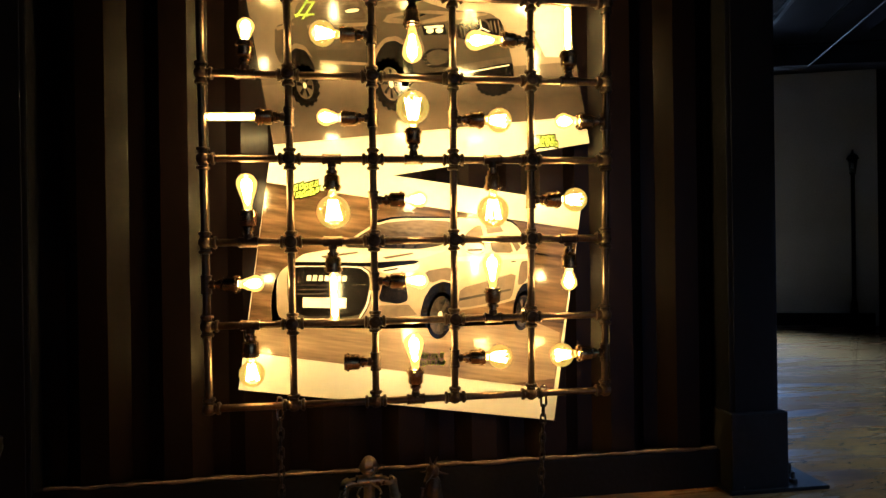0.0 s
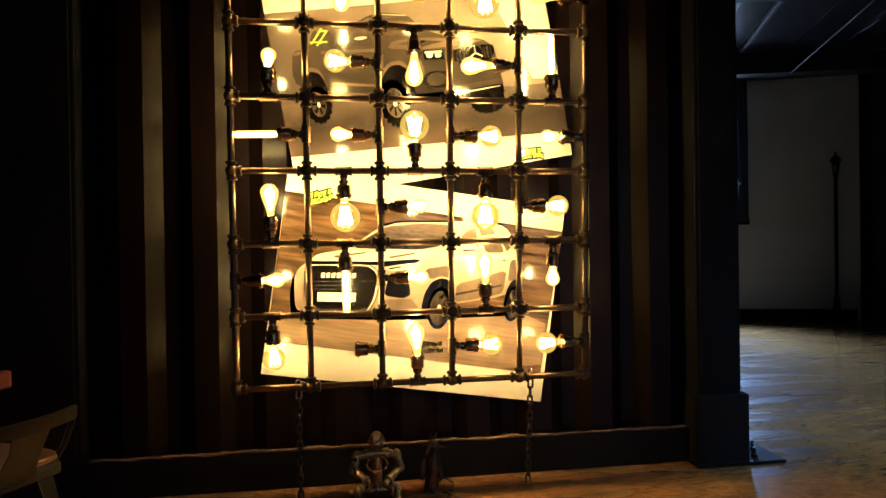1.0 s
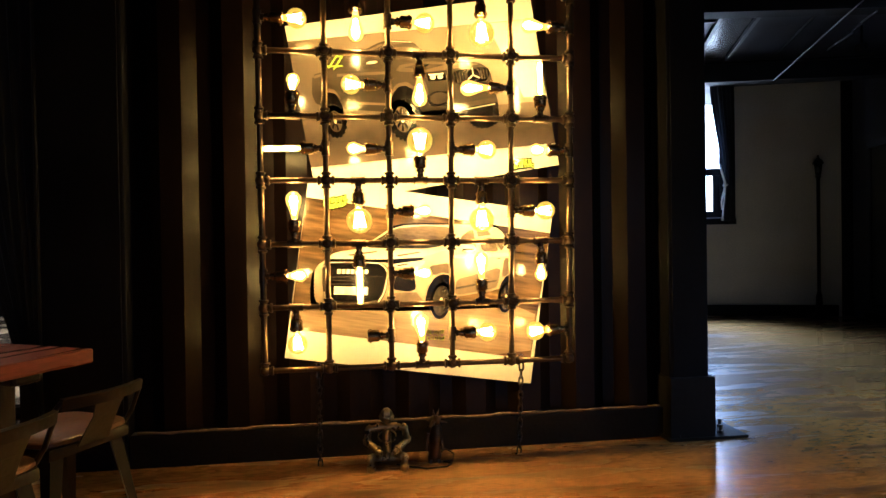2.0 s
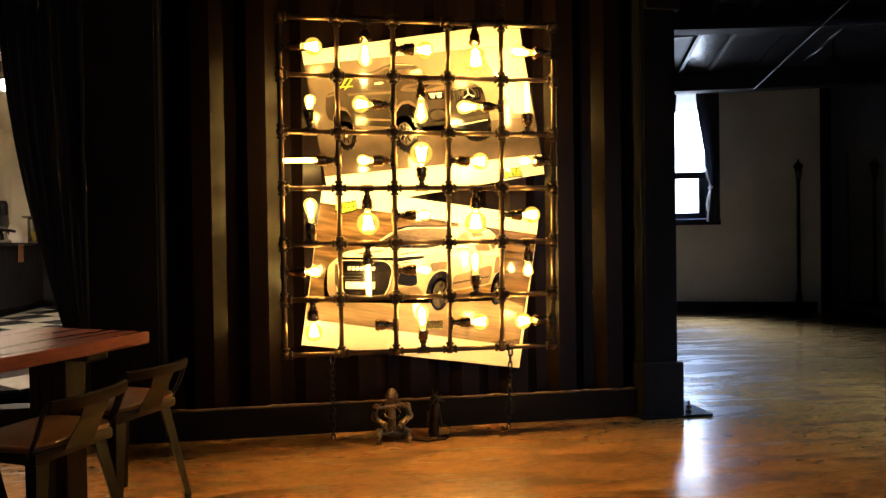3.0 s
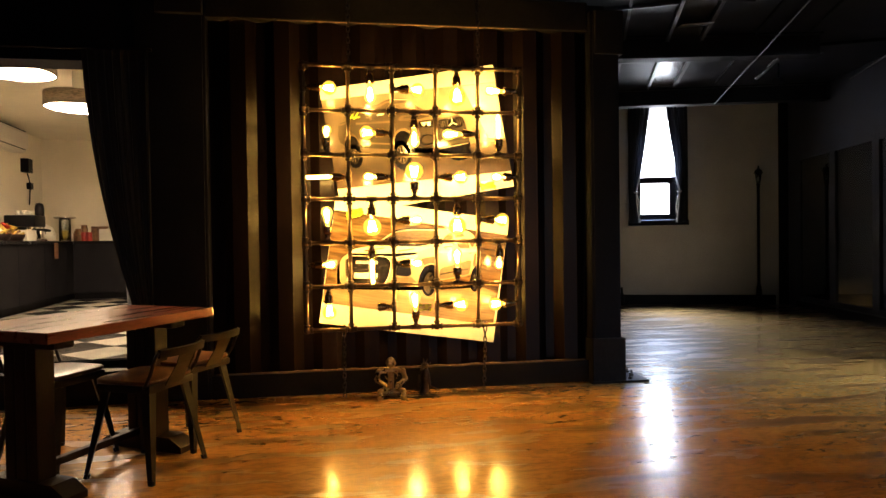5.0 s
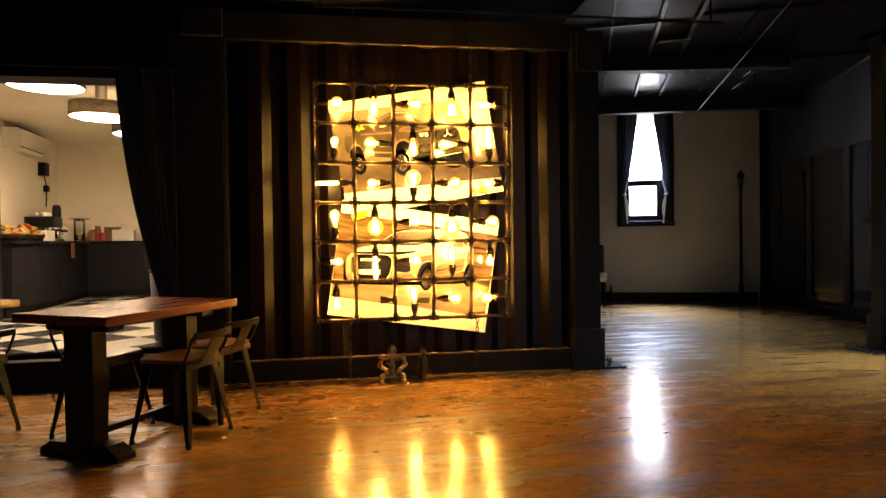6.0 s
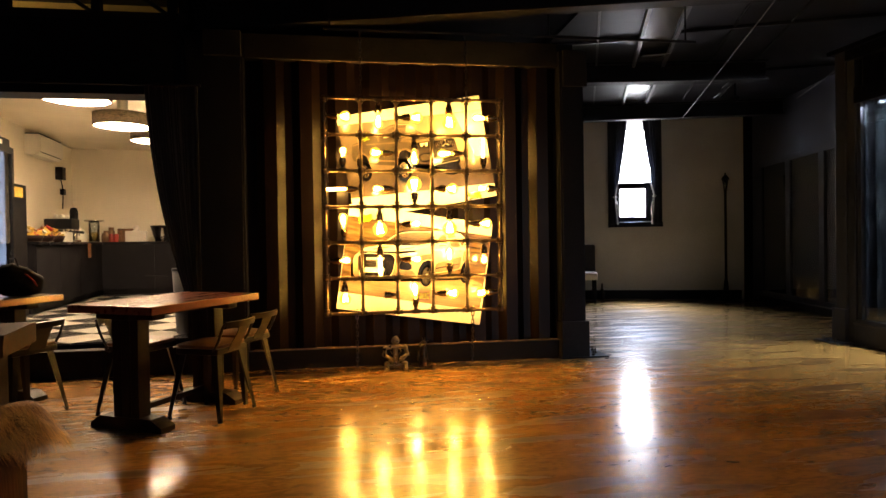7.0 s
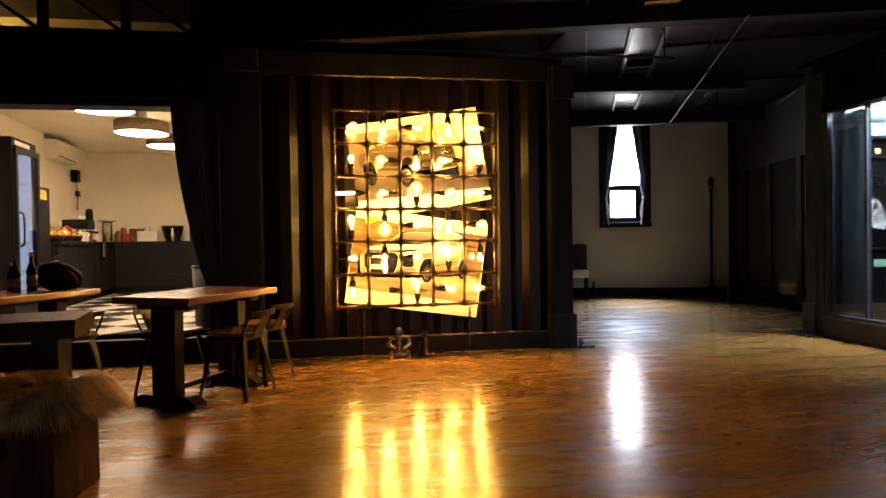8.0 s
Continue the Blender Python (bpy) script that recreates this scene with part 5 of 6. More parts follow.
# small loudspeaker under it, cable and plug
bm = bmesh.new()
box(bm, 0.0, 0.11, -0.85, -0.68, 1.98, 2.19, None, 0.008)
tagged(part("loudspeaker", bm, M["plastic_black"], None, "", KITCH), "small black wall loudspeaker", "loudspeaker")
bm = bmesh.new()
sweep(bm, [(0.03, -0.68, 1.99), (0.035, -0.62, 1.88), (0.03, -0.57, 1.78), (0.04, -0.62, 1.70), (0.03, -0.60, 1.60), (0.03, -0.62, 1.50)], 0.009, 6)
box(bm, 0.0, 0.06, -0.64, -0.53, 1.74, 1.84, None, 0.005)
tagged(part("cable", bm, M["plastic_black"], None, "", KITCH), "black cable with a plug hanging down the wall", "cable")

# drinks fridge and black cabinet
t = thing("drinks_fridge", KITCH @ pose(0.02, -4.22, 0), "tall black drinks fridge with a lit glass door", "fridge")
bm = bmesh.new()
box(bm, 0, 0.60, -0.70, -0.66, 0.02, 2.10, None, 0.006)
box(bm, 0, 0.60, -0.04, 0.0, 0.02, 2.10, None, 0.006)
box(bm, 0, 0.04, -0.66, -0.04, 0.02, 2.10)
box(bm, 0.04, 0.60, -0.66, -0.04, 0.02, 0.22)
box(bm, 0.04, 0.60, -0.66, -0.04, 1.98, 2.10)
part("body", bm, M["plastic_black"], t)
# liner panels glow in place of the fridge's inner lamps
bm = bmesh.new()
box(bm, 0.05, 0.055, -0.655, -0.045, 0.24, 1.97)
part("glow_back", bm, M["coolglow"], t, "inner back with pale blue light put into it as glow")
bm = bmesh.new()
box(bm, 0.06, 0.56, -0.045, -0.041, 0.24, 1.97)
part("glow_liner", bm, M["coolglow"], t, "inner side with pale blue light put into it as glow")
for z in (0.55, 0.9, 1.25, 1.6):
    bm = bmesh.new()
    box(bm, 0.06, 0.54, -0.655, -0.045, z, z + 0.012)
    part("shelf", bm, M["plastic_white"], t)
bm = bmesh.new()
box(bm, 0.605, 0.64, -0.70, -0.64, 0.22, 2.0, None, 0.004)
box(bm, 0.605, 0.64, -0.06, 0.0, 0.22, 2.0, None, 0.004)
box(bm, 0.605, 0.64, -0.64, -0.06, 0.22, 0.28)
box(bm, 0.605, 0.64, -0.64, -0.06, 1.93, 2.0)
door = part("door", bm, M["plastic_black"], t)
bm = bmesh.new()
box(bm, 0.618, 0.622, -0.64, -0.06, 0.28, 1.93)
pane = part("pane", bm, M["clear"], door, "clear glass pane")
pane.visible_shadow = False
bm = bmesh.new()
sweep(bm, [(0.642, -0.63, 0.85), (0.68, -0.63, 0.88), (0.685, -0.63, 1.05), (0.68, -0.63, 1.22), (0.642, -0.63, 1.25)], 0.012, 8)
part("handle", bm, M["plastic_black"], door)
bm = bmesh.new()
box(bm, 0.601, 0.604, -0.62, -0.2, 2.02, 2.07)
part("sign_strip", bm, M["plastic_white"], t, "pale brand strip as a plain bar")
t = thing("black_cabinet", KITCH @ pose(0.02, -4.12, 0), "narrow black standing cabinet with a yellow sticker", "cabinet")
bm = bmesh.new()
box(bm, 0, 0.56, 0, 0.46, 0, 1.62, None, 0.012)
part("body", bm, M["plastic_black"], t)
bm = bmesh.new()
box(bm, 0.561, 0.563, 0.08, 0.34, 1.46, 1.58)
part("sticker", bm, M["packet_yellow"], t, "yellow sticker")

# things on the worktop
WT = 0.925


def ktop(name, x, y, fn, mat, label, cat, rz=0, smooth=False):
    bm = bmesh.new()
    fn(bm)
    return tagged(part(name, bm, M[mat], None, "", KITCH @ pose(x, y, WT, 0, 0, rz), smooth), label, cat)


t = thing("napkin_box", KITCH @ pose(1.13, -0.42, WT), "white paper napkin box with a tissue sticking out", "napkin box")
bm = bmesh.new(); box(bm, -0.17, 0.17, -0.08, 0.08, 0, 0.19, None, 0.012); part("box", bm, M["plastic_white"], t)
bm = bmesh.new(); lathe(bm, [(0.07, 0.19), (0.04, 0.22), (0.055, 0.25), (0.02, 0.29), (0, 0.28)], 9); part("tissue", bm, M["plastic_white"], t)
ktop("box", 0.93, -0.22, lambda b: box(b, -0.14, 0.14, -0.07, 0.07, 0, 0.24, None, 0.004), "box_brown", "dark red-brown cardboard packet on the worktop", "box")
for x, y in ((0.72, -0.40), (0.80, -0.42)):
    ktop("can", x, y, lambda b: lathe(b, [(0, 0), (0.04, 0), (0.043, 0.01), (0.043, 0.13), (0.036, 0.145), (0, 0.145)], 16), "red", "red metal can on the worktop", "can")
for x, y, h in ((0.64, -0.40, 0.20), (0.70, -0.32, 0.26), (0.59, -0.3, 0.17)):
    ktop("jar", x, y, lambda b: lathe(b, [(0, 0), (0.05, 0), (0.055, 0.02), (0.055, h * 0.75), (0.04, h * 0.85), (0.045, h * 0.87), (0.045, h), (0, h)], 18), "box_brown", "brown filled glass jar on the worktop", "jar")
t = thing("canister", KITCH @ pose(0.46, -0.45, WT), "clear glass canister with a flat lid", "canister")
bm = bmesh.new(); lathe(bm, [(0, 0), (0.075, 0), (0.085, 0.02), (0.085, 0.34), (0.075, 0.36), (0.079, 0.34), (0.079, 0.02), (0, 0.015)], 24); part("jar", bm, M["clear"], t)
bm = bmesh.new(); lathe(bm, [(0, 0.018), (0.074, 0.02), (0.074, 0.15), (0.05, 0.17), (0, 0.175)], 20); part("beans", bm, M["packet_yellow"], t, "pale dry filling")
bm = bmesh.new(); lathe(bm, [(0, 0.36), (0.15, 0.36), (0.155, 0.37), (0.15, 0.39), (0, 0.39)], 24); part("lid", bm, M["chrome"], t)
t = thing("mixing_bowls", KITCH @ pose(1.55, -0.35, WT), "stacked dark steel bowls with a chrome scoop", "bowls")
bm = bmesh.new(); lathe(bm, [(0, 0), (0.12, 0), (0.16, 0.12), (0.20, 0.27), (0.21, 0.28), (0.20, 0.285), (0.15, 0.13), (0.11, 0.02), (0, 0.02)], 28); part("bowl", bm, M["counter_top"], t)
bm = bmesh.new(); lathe(bm, [(0.205, 0.275), (0.218, 0.28), (0.205, 0.292)], 28); part("rim", bm, M["chrome"], t)
bm = bmesh.new(); rod(bm, (0.03, -0.2, 0), (0.03, -0.2, 0.10), 0.02, 0.035, n=12); rod(bm, (0.03, -0.2, 0.10), (0.03, -0.2, 0.24), 0.035, 0.018, n=12); part("scoop", bm, M["chrome"], t)
ktop("radio", 1.98, -0.32, lambda b: box(b, -0.13, 0.13, -0.07, 0.07, 0, 0.23, None, 0.01), "plastic_black", "small black box with a display on the worktop", "radio")
# espresso machine with its portafilters, and a tray of cups
t = thing("espresso_machine", KITCH @ pose(0.36, -1.62, WT), "black and chrome espresso machine on the worktop", "coffee machine")
bm = bmesh.new(); box(bm, -0.22, 0.16, -0.20, 0.20, 0.20, 0.36, None, 0.02); box(bm, -0.22, -0.08, -0.20, 0.20, 0.03, 0.20, None, 0.01); part("body", bm, M["plastic_black"], t, smooth=True)
bm = bmesh.new(); box(bm, -0.20, 0.18, -0.19, 0.19, 0.0, 0.035, None, 0.006); part("drip_tray", bm, M["chrome"], t, "chrome drip tray")
for y in (-0.09, 0.09):
    bm = bmesh.new(); rod(bm, (0.07, y, 0.205), (0.07, y, 0.165), 0.034, n=18); part("group_head", bm, M["chrome"], t)
    bm = bmesh.new(); rod(bm, (0.09, y, 0.168), (0.23, y, 0.155), 0.013, 0.016, n=10); part("portafilter", bm, M["plastic_black"], t)
bm = bmesh.new(); sweep(bm, [(0.10, 0.185, 0.22), (0.14, 0.20, 0.19), (0.15, 0.205, 0.10)], 0.006, 6); part("steam_wand", bm, M["chrome"], t)
for i in range(6):
    tag_y = -1.75 + 0.09 * (i % 3)
    ktop("cup", 0.30 + 0.085 * (i // 3), tag_y, lambda b: lathe(b, [(0, 0.362), (0.024, 0.362), (0.036, 0.425), (0.033, 0.425), (0.021, 0.37), (0, 0.37)], 16), "plastic_white", "white cup stored on the espresso machine", "cup")
# till screen, grinder, white box and snack baskets nearer on the side run
t = thing("till_screen", KITCH @ pose(0.30, -1.15, WT), "black tilted till screen on a foot", "screen")
bm = bmesh.new(); box(bm, -0.02, 0.02, -0.30, 0.30, 0.10, 0.16, pose(0, 0, 0.03, 0, 25, 0), 0.004); part("screen", bm, M["plastic_black"], t)
bm = bmesh.new(); box(bm, -0.10, 0.10, -0.10, 0.10, 0, 0.02, None, 0.004); rod(bm, (0, 0, 0.02), (0, 0, 0.12), 0.02, n=10); part("foot", bm, M["plastic_black"], t)
t = thing("coffee_grinder", KITCH @ pose(0.40, -1.30, WT), "black and chrome coffee grinder on the worktop", "grinder")
bm = bmesh.new(); lathe(bm, [(0, 0), (0.09, 0), (0.09, 0.03), (0.05, 0.06), (0.05, 0.22), (0.07, 0.25), (0.07, 0.32), (0, 0.33)], 18); part("body", bm, M["chrome"], t)
bm = bmesh.new(); lathe(bm, [(0.045, 0.33), (0.06, 0.37), (0.06, 0.50), (0.045, 0.55), (0, 0.56)], 18); part("hopper", bm, M["plastic_black"], t)
bm = bmesh.new(); rod(bm, (0.05, 0, 0.16), (0.14, 0, 0.15), 0.018, n=10); part("handle", bm, M["plastic_black"], t)
ktop("box", 0.45, -1.95, lambda b: (box(b, -0.08, 0.08, -0.16, 0.16, 0, 0.15, None, 0.012)), "plastic_white", "white plastic box on the worktop", "box")
ktop("kettle", 0.36, -0.95, lambda b: (lathe(b, [(0, 0), (0.12, 0), (0.13, 0.1), (0.09, 0.2), (0.03, 0.24), (0, 0.245)], 20)), "plastic_white", "rounded white kitchen kettle on the worktop", "kettle")
random.seed(8)
for k, (y, rad) in enumerate(((-2.35, 0.17), (-2.75, 0.17), (-3.1, 0.15))):
    t = thing("snack_basket", KITCH @ pose(0.42, y, WT), "low basket heaped with snack packets", "basket", "snack baskets")
    bm = bmesh.new(); lathe(bm, [(0, 0), (rad * 0.8, 0), (rad, 0.08), (rad * 0.97, 0.085), (rad * 0.75, 0.012), (0, 0.012)], 20); part("basket", bm, M["wood_dark"], t)
    for j in range(20):
        bm = bmesh.new()
        box(bm, -0.055, 0.055, -0.035, 0.035, -0.012, 0.012, None, 0.006)
        a = random.uniform(0, 6.28); r = random.uniform(0, rad * 0.7)
        part("packet", bm, M[random.choice(["packet_yellow", "box_brown", "red", "plastic_white", "packet_yellow"])], t, "", pose(r * math.cos(a), r * math.sin(a), random.uniform(0.05, 0.19), random.uniform(-50, 50), random.uniform(-50, 50), random.uniform(0, 180)))

# ---- curtain at the kitchen opening ----
def drape(name, edge, x_out, z0, z1, y, mat, label, m=None, folds=9, depth=0.03, thick=0.004, flip=1):
    """A gathered curtain: edge(z) gives its free edge, x_out its fixed edge."""
    bm = bmesh.new()
    nz, nx = 26, folds * 8
    grid_v = []
    for k in range(nz + 1):
        z = z0 + (z1 - z0) * k / nz
        e = edge(z)
        row = []
        for i in range(nx + 1):
            u = i / nx
            x = e + (x_out - e) * u
            row.append(bm.verts.new((x, y + depth * math.sin(u * folds * 2 * math.pi + 0.6 * math.sin(z * 2.1)) * (0.6 + 0.4 * math.sin(u * 11 + z)), z)))
        grid_v.append(row)
    for p, q in zip(grid_v, grid_v[1:]):
        for i in range(nx):
            bm.faces.new((p[i], p[i + 1], q[i + 1], q[i])).smooth = True
    bmesh.ops.solidify(bm, geom=bm.faces[:], thickness=thick)
    return tagged(part(name, bm, M[mat], None, "", m), label, "curtain")


def kedge(z):
    u = max(0, (2.40 - z) / 2.2)
    return -2.222 + 0.12 * u + 0.33 * u ** 2.2


drape("curtain", kedge, -1.80, 0.22, 2.42, 0.15, "cloth_black", "black velvet curtain drawn aside at the kitchen opening", None, 8, 0.025)
bm = bmesh.new()
rod(bm, (-4.7, 0.15, 2.43), (-1.78, 0.15, 2.43), 0.012)
structure("curtain_rail", bm, M["black_steel"], "black curtain rail over the opening", "rail")
t = thing("waste_bin", pose(-2.10, 1.02, 0.245), "tall black waste bin half behind the curtain", "bin")
bm = bmesh.new(); lathe(bm, [(0, 0), (0.14, 0), (0.17, 0.62), (0.16, 0.62), (0.13, 0.02), (0, 0.02)], 24); part("body", bm, M["cloth_black"], t)
bm = bmesh.new(); lathe(bm, [(0.165, 0.60), (0.178, 0.61), (0.176, 0.625), (0.16, 0.63)], 24); part("bag_rim", bm, M["plastic_black"], t)

# bag on the second table
t = thing("backpack", pose(-2.88, -0.52, 0.75, 0, 0, 20) @ Matrix.Scale(0.8, 4), "black backpack with red trim lying on the table", "bag")
bm = bmesh.new()
bmesh.ops.create_uvsphere(bm, u_segments=32, v_segments=20, radius=1)
for v in bm.verts:
    x, y, z = v.co
    q = Vector((math.copysign(abs(x) ** 0.75, x) * 0.19, math.copysign(abs(y) ** 0.75, y) * 0.11, 0.0))
    lift = 0.30 - 0.42 * max(0.0, q.x + 0.04)          # stands tall at one end and slumps at the other
    q.z = lift / 2 + lift / 2 * math.copysign(abs(z) ** 0.7, z)
    f = 0.018 * noise.noise((q.x * 11, q.y * 11, q.z * 9 + 4)) * min(1.0, q.z / 0.05)
    v.co = q + Vector((x, y, z)) * f
part("body", bm, M["bag_cloth"], t, smooth=True)
bm = bmesh.new(); sweep(bm, [(0.03, -0.085, 0.215), (0.08, -0.095, 0.185), (0.12, -0.095, 0.14), (0.145, -0.085, 0.09)], 0.006, 8); part("trim", bm, M["red"], t, "red trim")
bm = bmesh.new(); sweep(bm, [(-0.06, -0.07, 0.29), (-0.05, -0.08, 0.335), (-0.01, -0.08, 0.34), (0.01, -0.07, 0.265)], 0.008, 8); part("grab_loop", bm, M["cloth_black"], t)

# dark sauce bottles on the second table
for x, y, h, cap in ((-3.16, -0.62, 0.25, "plastic_black"), (-3.09, -0.52, 0.30, "red"), (-3.24, -0.50, 0.22, "packet_yellow")):
    t = thing("sauce_bottle", pose(x, y, 0.75), "dark glass sauce bottle standing on the table", "bottle", "bottles on the table")
    bm = bmesh.new(); lathe(bm, [(0, 0), (0.032, 0), (0.035, 0.01), (0.035, h * 0.55), (0.014, h * 0.75), (0.012, h * 0.9), (0, h * 0.9)], 18); part("bottle", bm, M["counter_top"], t)
    bm = bmesh.new(); lathe(bm, [(0, h * 0.9), (0.015, h * 0.9), (0.015, h), (0.012, h + 0.004), (0, h + 0.004)], 14); part("cap", bm, M[cap], t)
    bm = bmesh.new(); lathe(bm, [(0.0355, h * 0.15), (0.0362, h * 0.15), (0.0362, h * 0.42), (0.0355, h * 0.42)], 18); part("label", bm, M["box_brown"], t, "brown paper label")

# ---- hall: window, curtains, lantern, armchair, side glazing ----
w = tagged(new("window_1"), "tall dark-framed sash window full of bright daylight", "window", "", "structure")
w.matrix_basis = HALL
for nm, x0, x1, z0, z1 in (("frame_side", WX0, WX0 + 0.05, WZ0, WZ1), ("frame_side", WX1 - 0.05, WX1, WZ0, WZ1), ("frame_head", WX0 + 0.05, WX1 - 0.05, WZ1 - 0.05, WZ1), ("frame_sill", WX0 + 0.05, WX1 - 0.05, WZ0, WZ0 + 0.06), ("transom", WX0 + 0.05, WX1 - 0.05, 2.00, 2.10)):
    bm = bmesh.new(); box(bm, x0, x1, 0.05, 0.12, z0, z1, None, 0.004); part(nm, bm, M["black_steel"], w)
for nm, x0, x1, z0, z1 in (("sash_stile", WX0 + 0.05, WX0 + 0.075, WZ0 + 0.06, 2.00), ("sash_stile", WX1 - 0.14, WX1 - 0.05, WZ0 + 0.06, 2.00), ("sash_rail", WX0 + 0.075, WX1 - 0.14, WZ0 + 0.06, WZ0 + 0.09)):
    bm = bmesh.new(); box(bm, x0, x1, 0.06, 0.115, z0, z1, None, 0.003); part(nm, bm, M["black_steel"], w)
for z0, z1 in ((WZ0 + 0.06, 2.00), (2.10, WZ1 - 0.05)):
    bm = bmesh.new(); box(bm, WX0 + 0.05, WX1 - 0.05, 0.083, 0.089, z0, z1)
    p = part("pane", bm, M["clear"], w)
    p.visible_shadow = False
bm = bmesh.new(); box(bm, WX0 - 0.14, WX1 + 0.14, -0.05, 0.05, 1.30, 1.385, None, 0.008)
structure("window_sill", bm, M["black_steel"], "black painted window sill", "sill", HALL)


def hall_edge(side):
    def f(z):
        top, tie = (-0.42, -0.60) if side < 0 else (-0.155, 0.03)
        if z > 1.95:
            k = max(0, (3.22 - z) / 1.27)
            return top + (tie - top) * k ** 1.25
        return tie + side * 0.02 + (-side) * 0.05 * max(0, (1.85 - z) / 0.5)
    return f


drape("curtain", hall_edge(-1), -0.76, 1.34, 3.36, -0.075, "cloth_navy", "dark curtain tied back beside the window", HALL, 6, 0.018)
drape("curtain", hall_edge(1), 0.17, 1.34, 3.36, -0.075, "cloth_navy", "dark curtain tied back beside the window", HALL, 6, 0.018)
for x, d in ((-0.645, 1), (0.03, -1)):
    bm = bmesh.new()
    sweep(bm, [(x + d * 0.085, -0.105, 2.17), (x + d * 0.05, -0.115, 2.03), (x, -0.125, 1.86)], [0.004, 0.008, 0.012], 8)
    sweep(bm, [(x + d * 0.06, -0.11, 2.15), (x + d * 0.028, -0.118, 2.0), (x, -0.13, 1.85)], [0.003, 0.006, 0.010], 8)
    sweep(bm, [(x - 0.03, -0.12, 1.845), (x, -0.135, 1.835), (x + 0.03, -0.12, 1.85)], 0.014, 8)
    sweep(bm, [(x, -0.128, 1.84), (x + d * 0.035, -0.132, 1.72), (x + d * 0.055, -0.13, 1.60), (x + d * 0.05, -0.126, 1.50)], [0.009, 0.013, 0.012, 0.007], 8)
    sweep(bm, [(x, -0.124, 1.84), (x + d * 0.012, -0.122, 1.66), (x + d * 0.04, -0.12, 1.42), (x + d * 0.045, -0.118, 1.35)], [0.008, 0.009, 0.010, 0.016], 8)
    tagged(part("tie_back", bm, M["plastic_white"], None, "", HALL), "pale cord tie-back knotted round the curtain", "tie-back")
bm = bmesh.new(); rod(bm, (-0.85, -0.075, 3.37), (0.26, -0.075, 3.37), 0.012)
structure("curtain_rod", bm, M["black_steel"], "black curtain rod", "rail", HALL)

t = thing("lantern_post", pose(5.93, 4.58, 0), "black indoor lantern on a tall thin post", "lantern")
bm = bmesh.new(); lathe(bm, [(0, 0), (0.14, 0), (0.14, 0.03), (0.05, 0.07), (0.035, 0.3), (0.022, 0.35), (0.022, 1.9), (0.04, 1.93), (0, 1.94)], 18); part("post", bm, M["black_steel"], t)
bm = bmesh.new(); lathe(bm, [(0.035, 1.94), (0.055, 2.10), (0.05, 2.10), (0.03, 1.94)], 6); part("glass", bm, M["smoke"], t, "smoky lantern glass")
bm = bmesh.new(); lathe(bm, [(0.075, 2.10), (0.05, 2.15), (0.015, 2.18), (0.01, 2.22), (0, 2.22)], 6); part("cap", bm, M["black_steel"], t)
bm = bmesh.new(); lathe(bm, [(0, 1.98), (0.018, 1.99), (0.018, 2.05), (0, 2.06)], 10); part("lamp", bm, M["plastic_white"], t, "pale unlit lamp")

t = thing("armchair", HALL @ pose(-1.32, -0.62, 0), "dark armchair with a cream seat by the window wall", "armchair")
bm = bmesh.new(); box(bm, -0.3, 0.3, -0.28, 0.28, 0.40, 0.53, None, 0.03); part("seat", bm, M["cream_seat"], t, "cream cushion", smooth=True)
bm = bmesh.new(); box(bm, -0.32, 0.30, 0.20, 0.34, 0.40, 1.0, None, 0.05); part("backrest", bm, M["cloth_navy"], t, smooth=True)
for sx in (-0.26, 0.26):
    for sy in (-0.24, 0.28):
        bm = bmesh.new(); rod(bm, (sx, sy, 0), (sx, sy, 0.42), 0.018, 0.024, n=10); part("leg", bm, M["black_steel"], t)
bm = bmesh.new()
lathe(bm, [(0, 0), (0.035, 0), (0.04, 0.15), (0.018, 0.22), (0.016, 0.30), (0, 0.30)], 14)
tagged(part("bottle", bm, M["plastic_black"], None, "", HALL @ pose(-0.90, -0.25, 0)), "dark bottle standing on the floor by the wall", "bottle")

# glazed dark doors in the hall's side wall
SIDE = Matrix.Translation((6.40, 4.42, 0)) @ pose(0, 0, 0, 0, 0, -103.5)     # x runs towards the camera along the wall


def side(name, x0, x1, y0, y1, z0, z1, mat, label, cat):
    bm = bmesh.new(); box(bm, x0, x1, y0, y1, z0, z1, None, 0.003)
    return structure(name, bm, M[mat], label, cat, SIDE)


side("wall_hall_side", -0.3, 0.16, 0, 0.15, 0, 3.3, "hallside", "dark slate painted side wall", "wall")
side("wall_hall_side", 0.16, 4.2, 0, 0.15, 2.35, 3.3, "hallside", "dark slate painted wall above the glazing", "wall")
side("glazing_sill", 0.16, 4.2, -0.03, 0.12, 0.0, 0.10, "black_steel", "dark sill under the glazing", "sill")
side("glazing_track", 0.16, 4.2, -0.045, -0.025, 0.10, 0.118, "railwhite", "pale metal door track", "track")
for x in (0.16, 1.14, 2.12, 3.1):
    d = tagged(new("glass_door"), "dark-framed glazed sliding door", "door", "", "structure")
    d.matrix_basis = SIDE
    for nm, a, b, z0, z1 in (("stile", x, x + 0.07, 0.10, 2.35), ("stile", x + 0.91, x + 0.98, 0.10, 2.35), ("rail", x + 0.07, x + 0.91, 0.10, 0.18), ("rail", x + 0.07, x + 0.91, 2.26, 2.35)):
        bm = bmesh.new(); box(bm, a, b, 0.0, 0.045, z0, z1, None, 0.003); part(nm, bm, M["hallside"], d)
    bm = bmesh.new(); box(bm, x + 0.07, x + 0.91, 0.02, 0.026, 0.18, 2.26); part("pane", bm, M["smoke"], d)
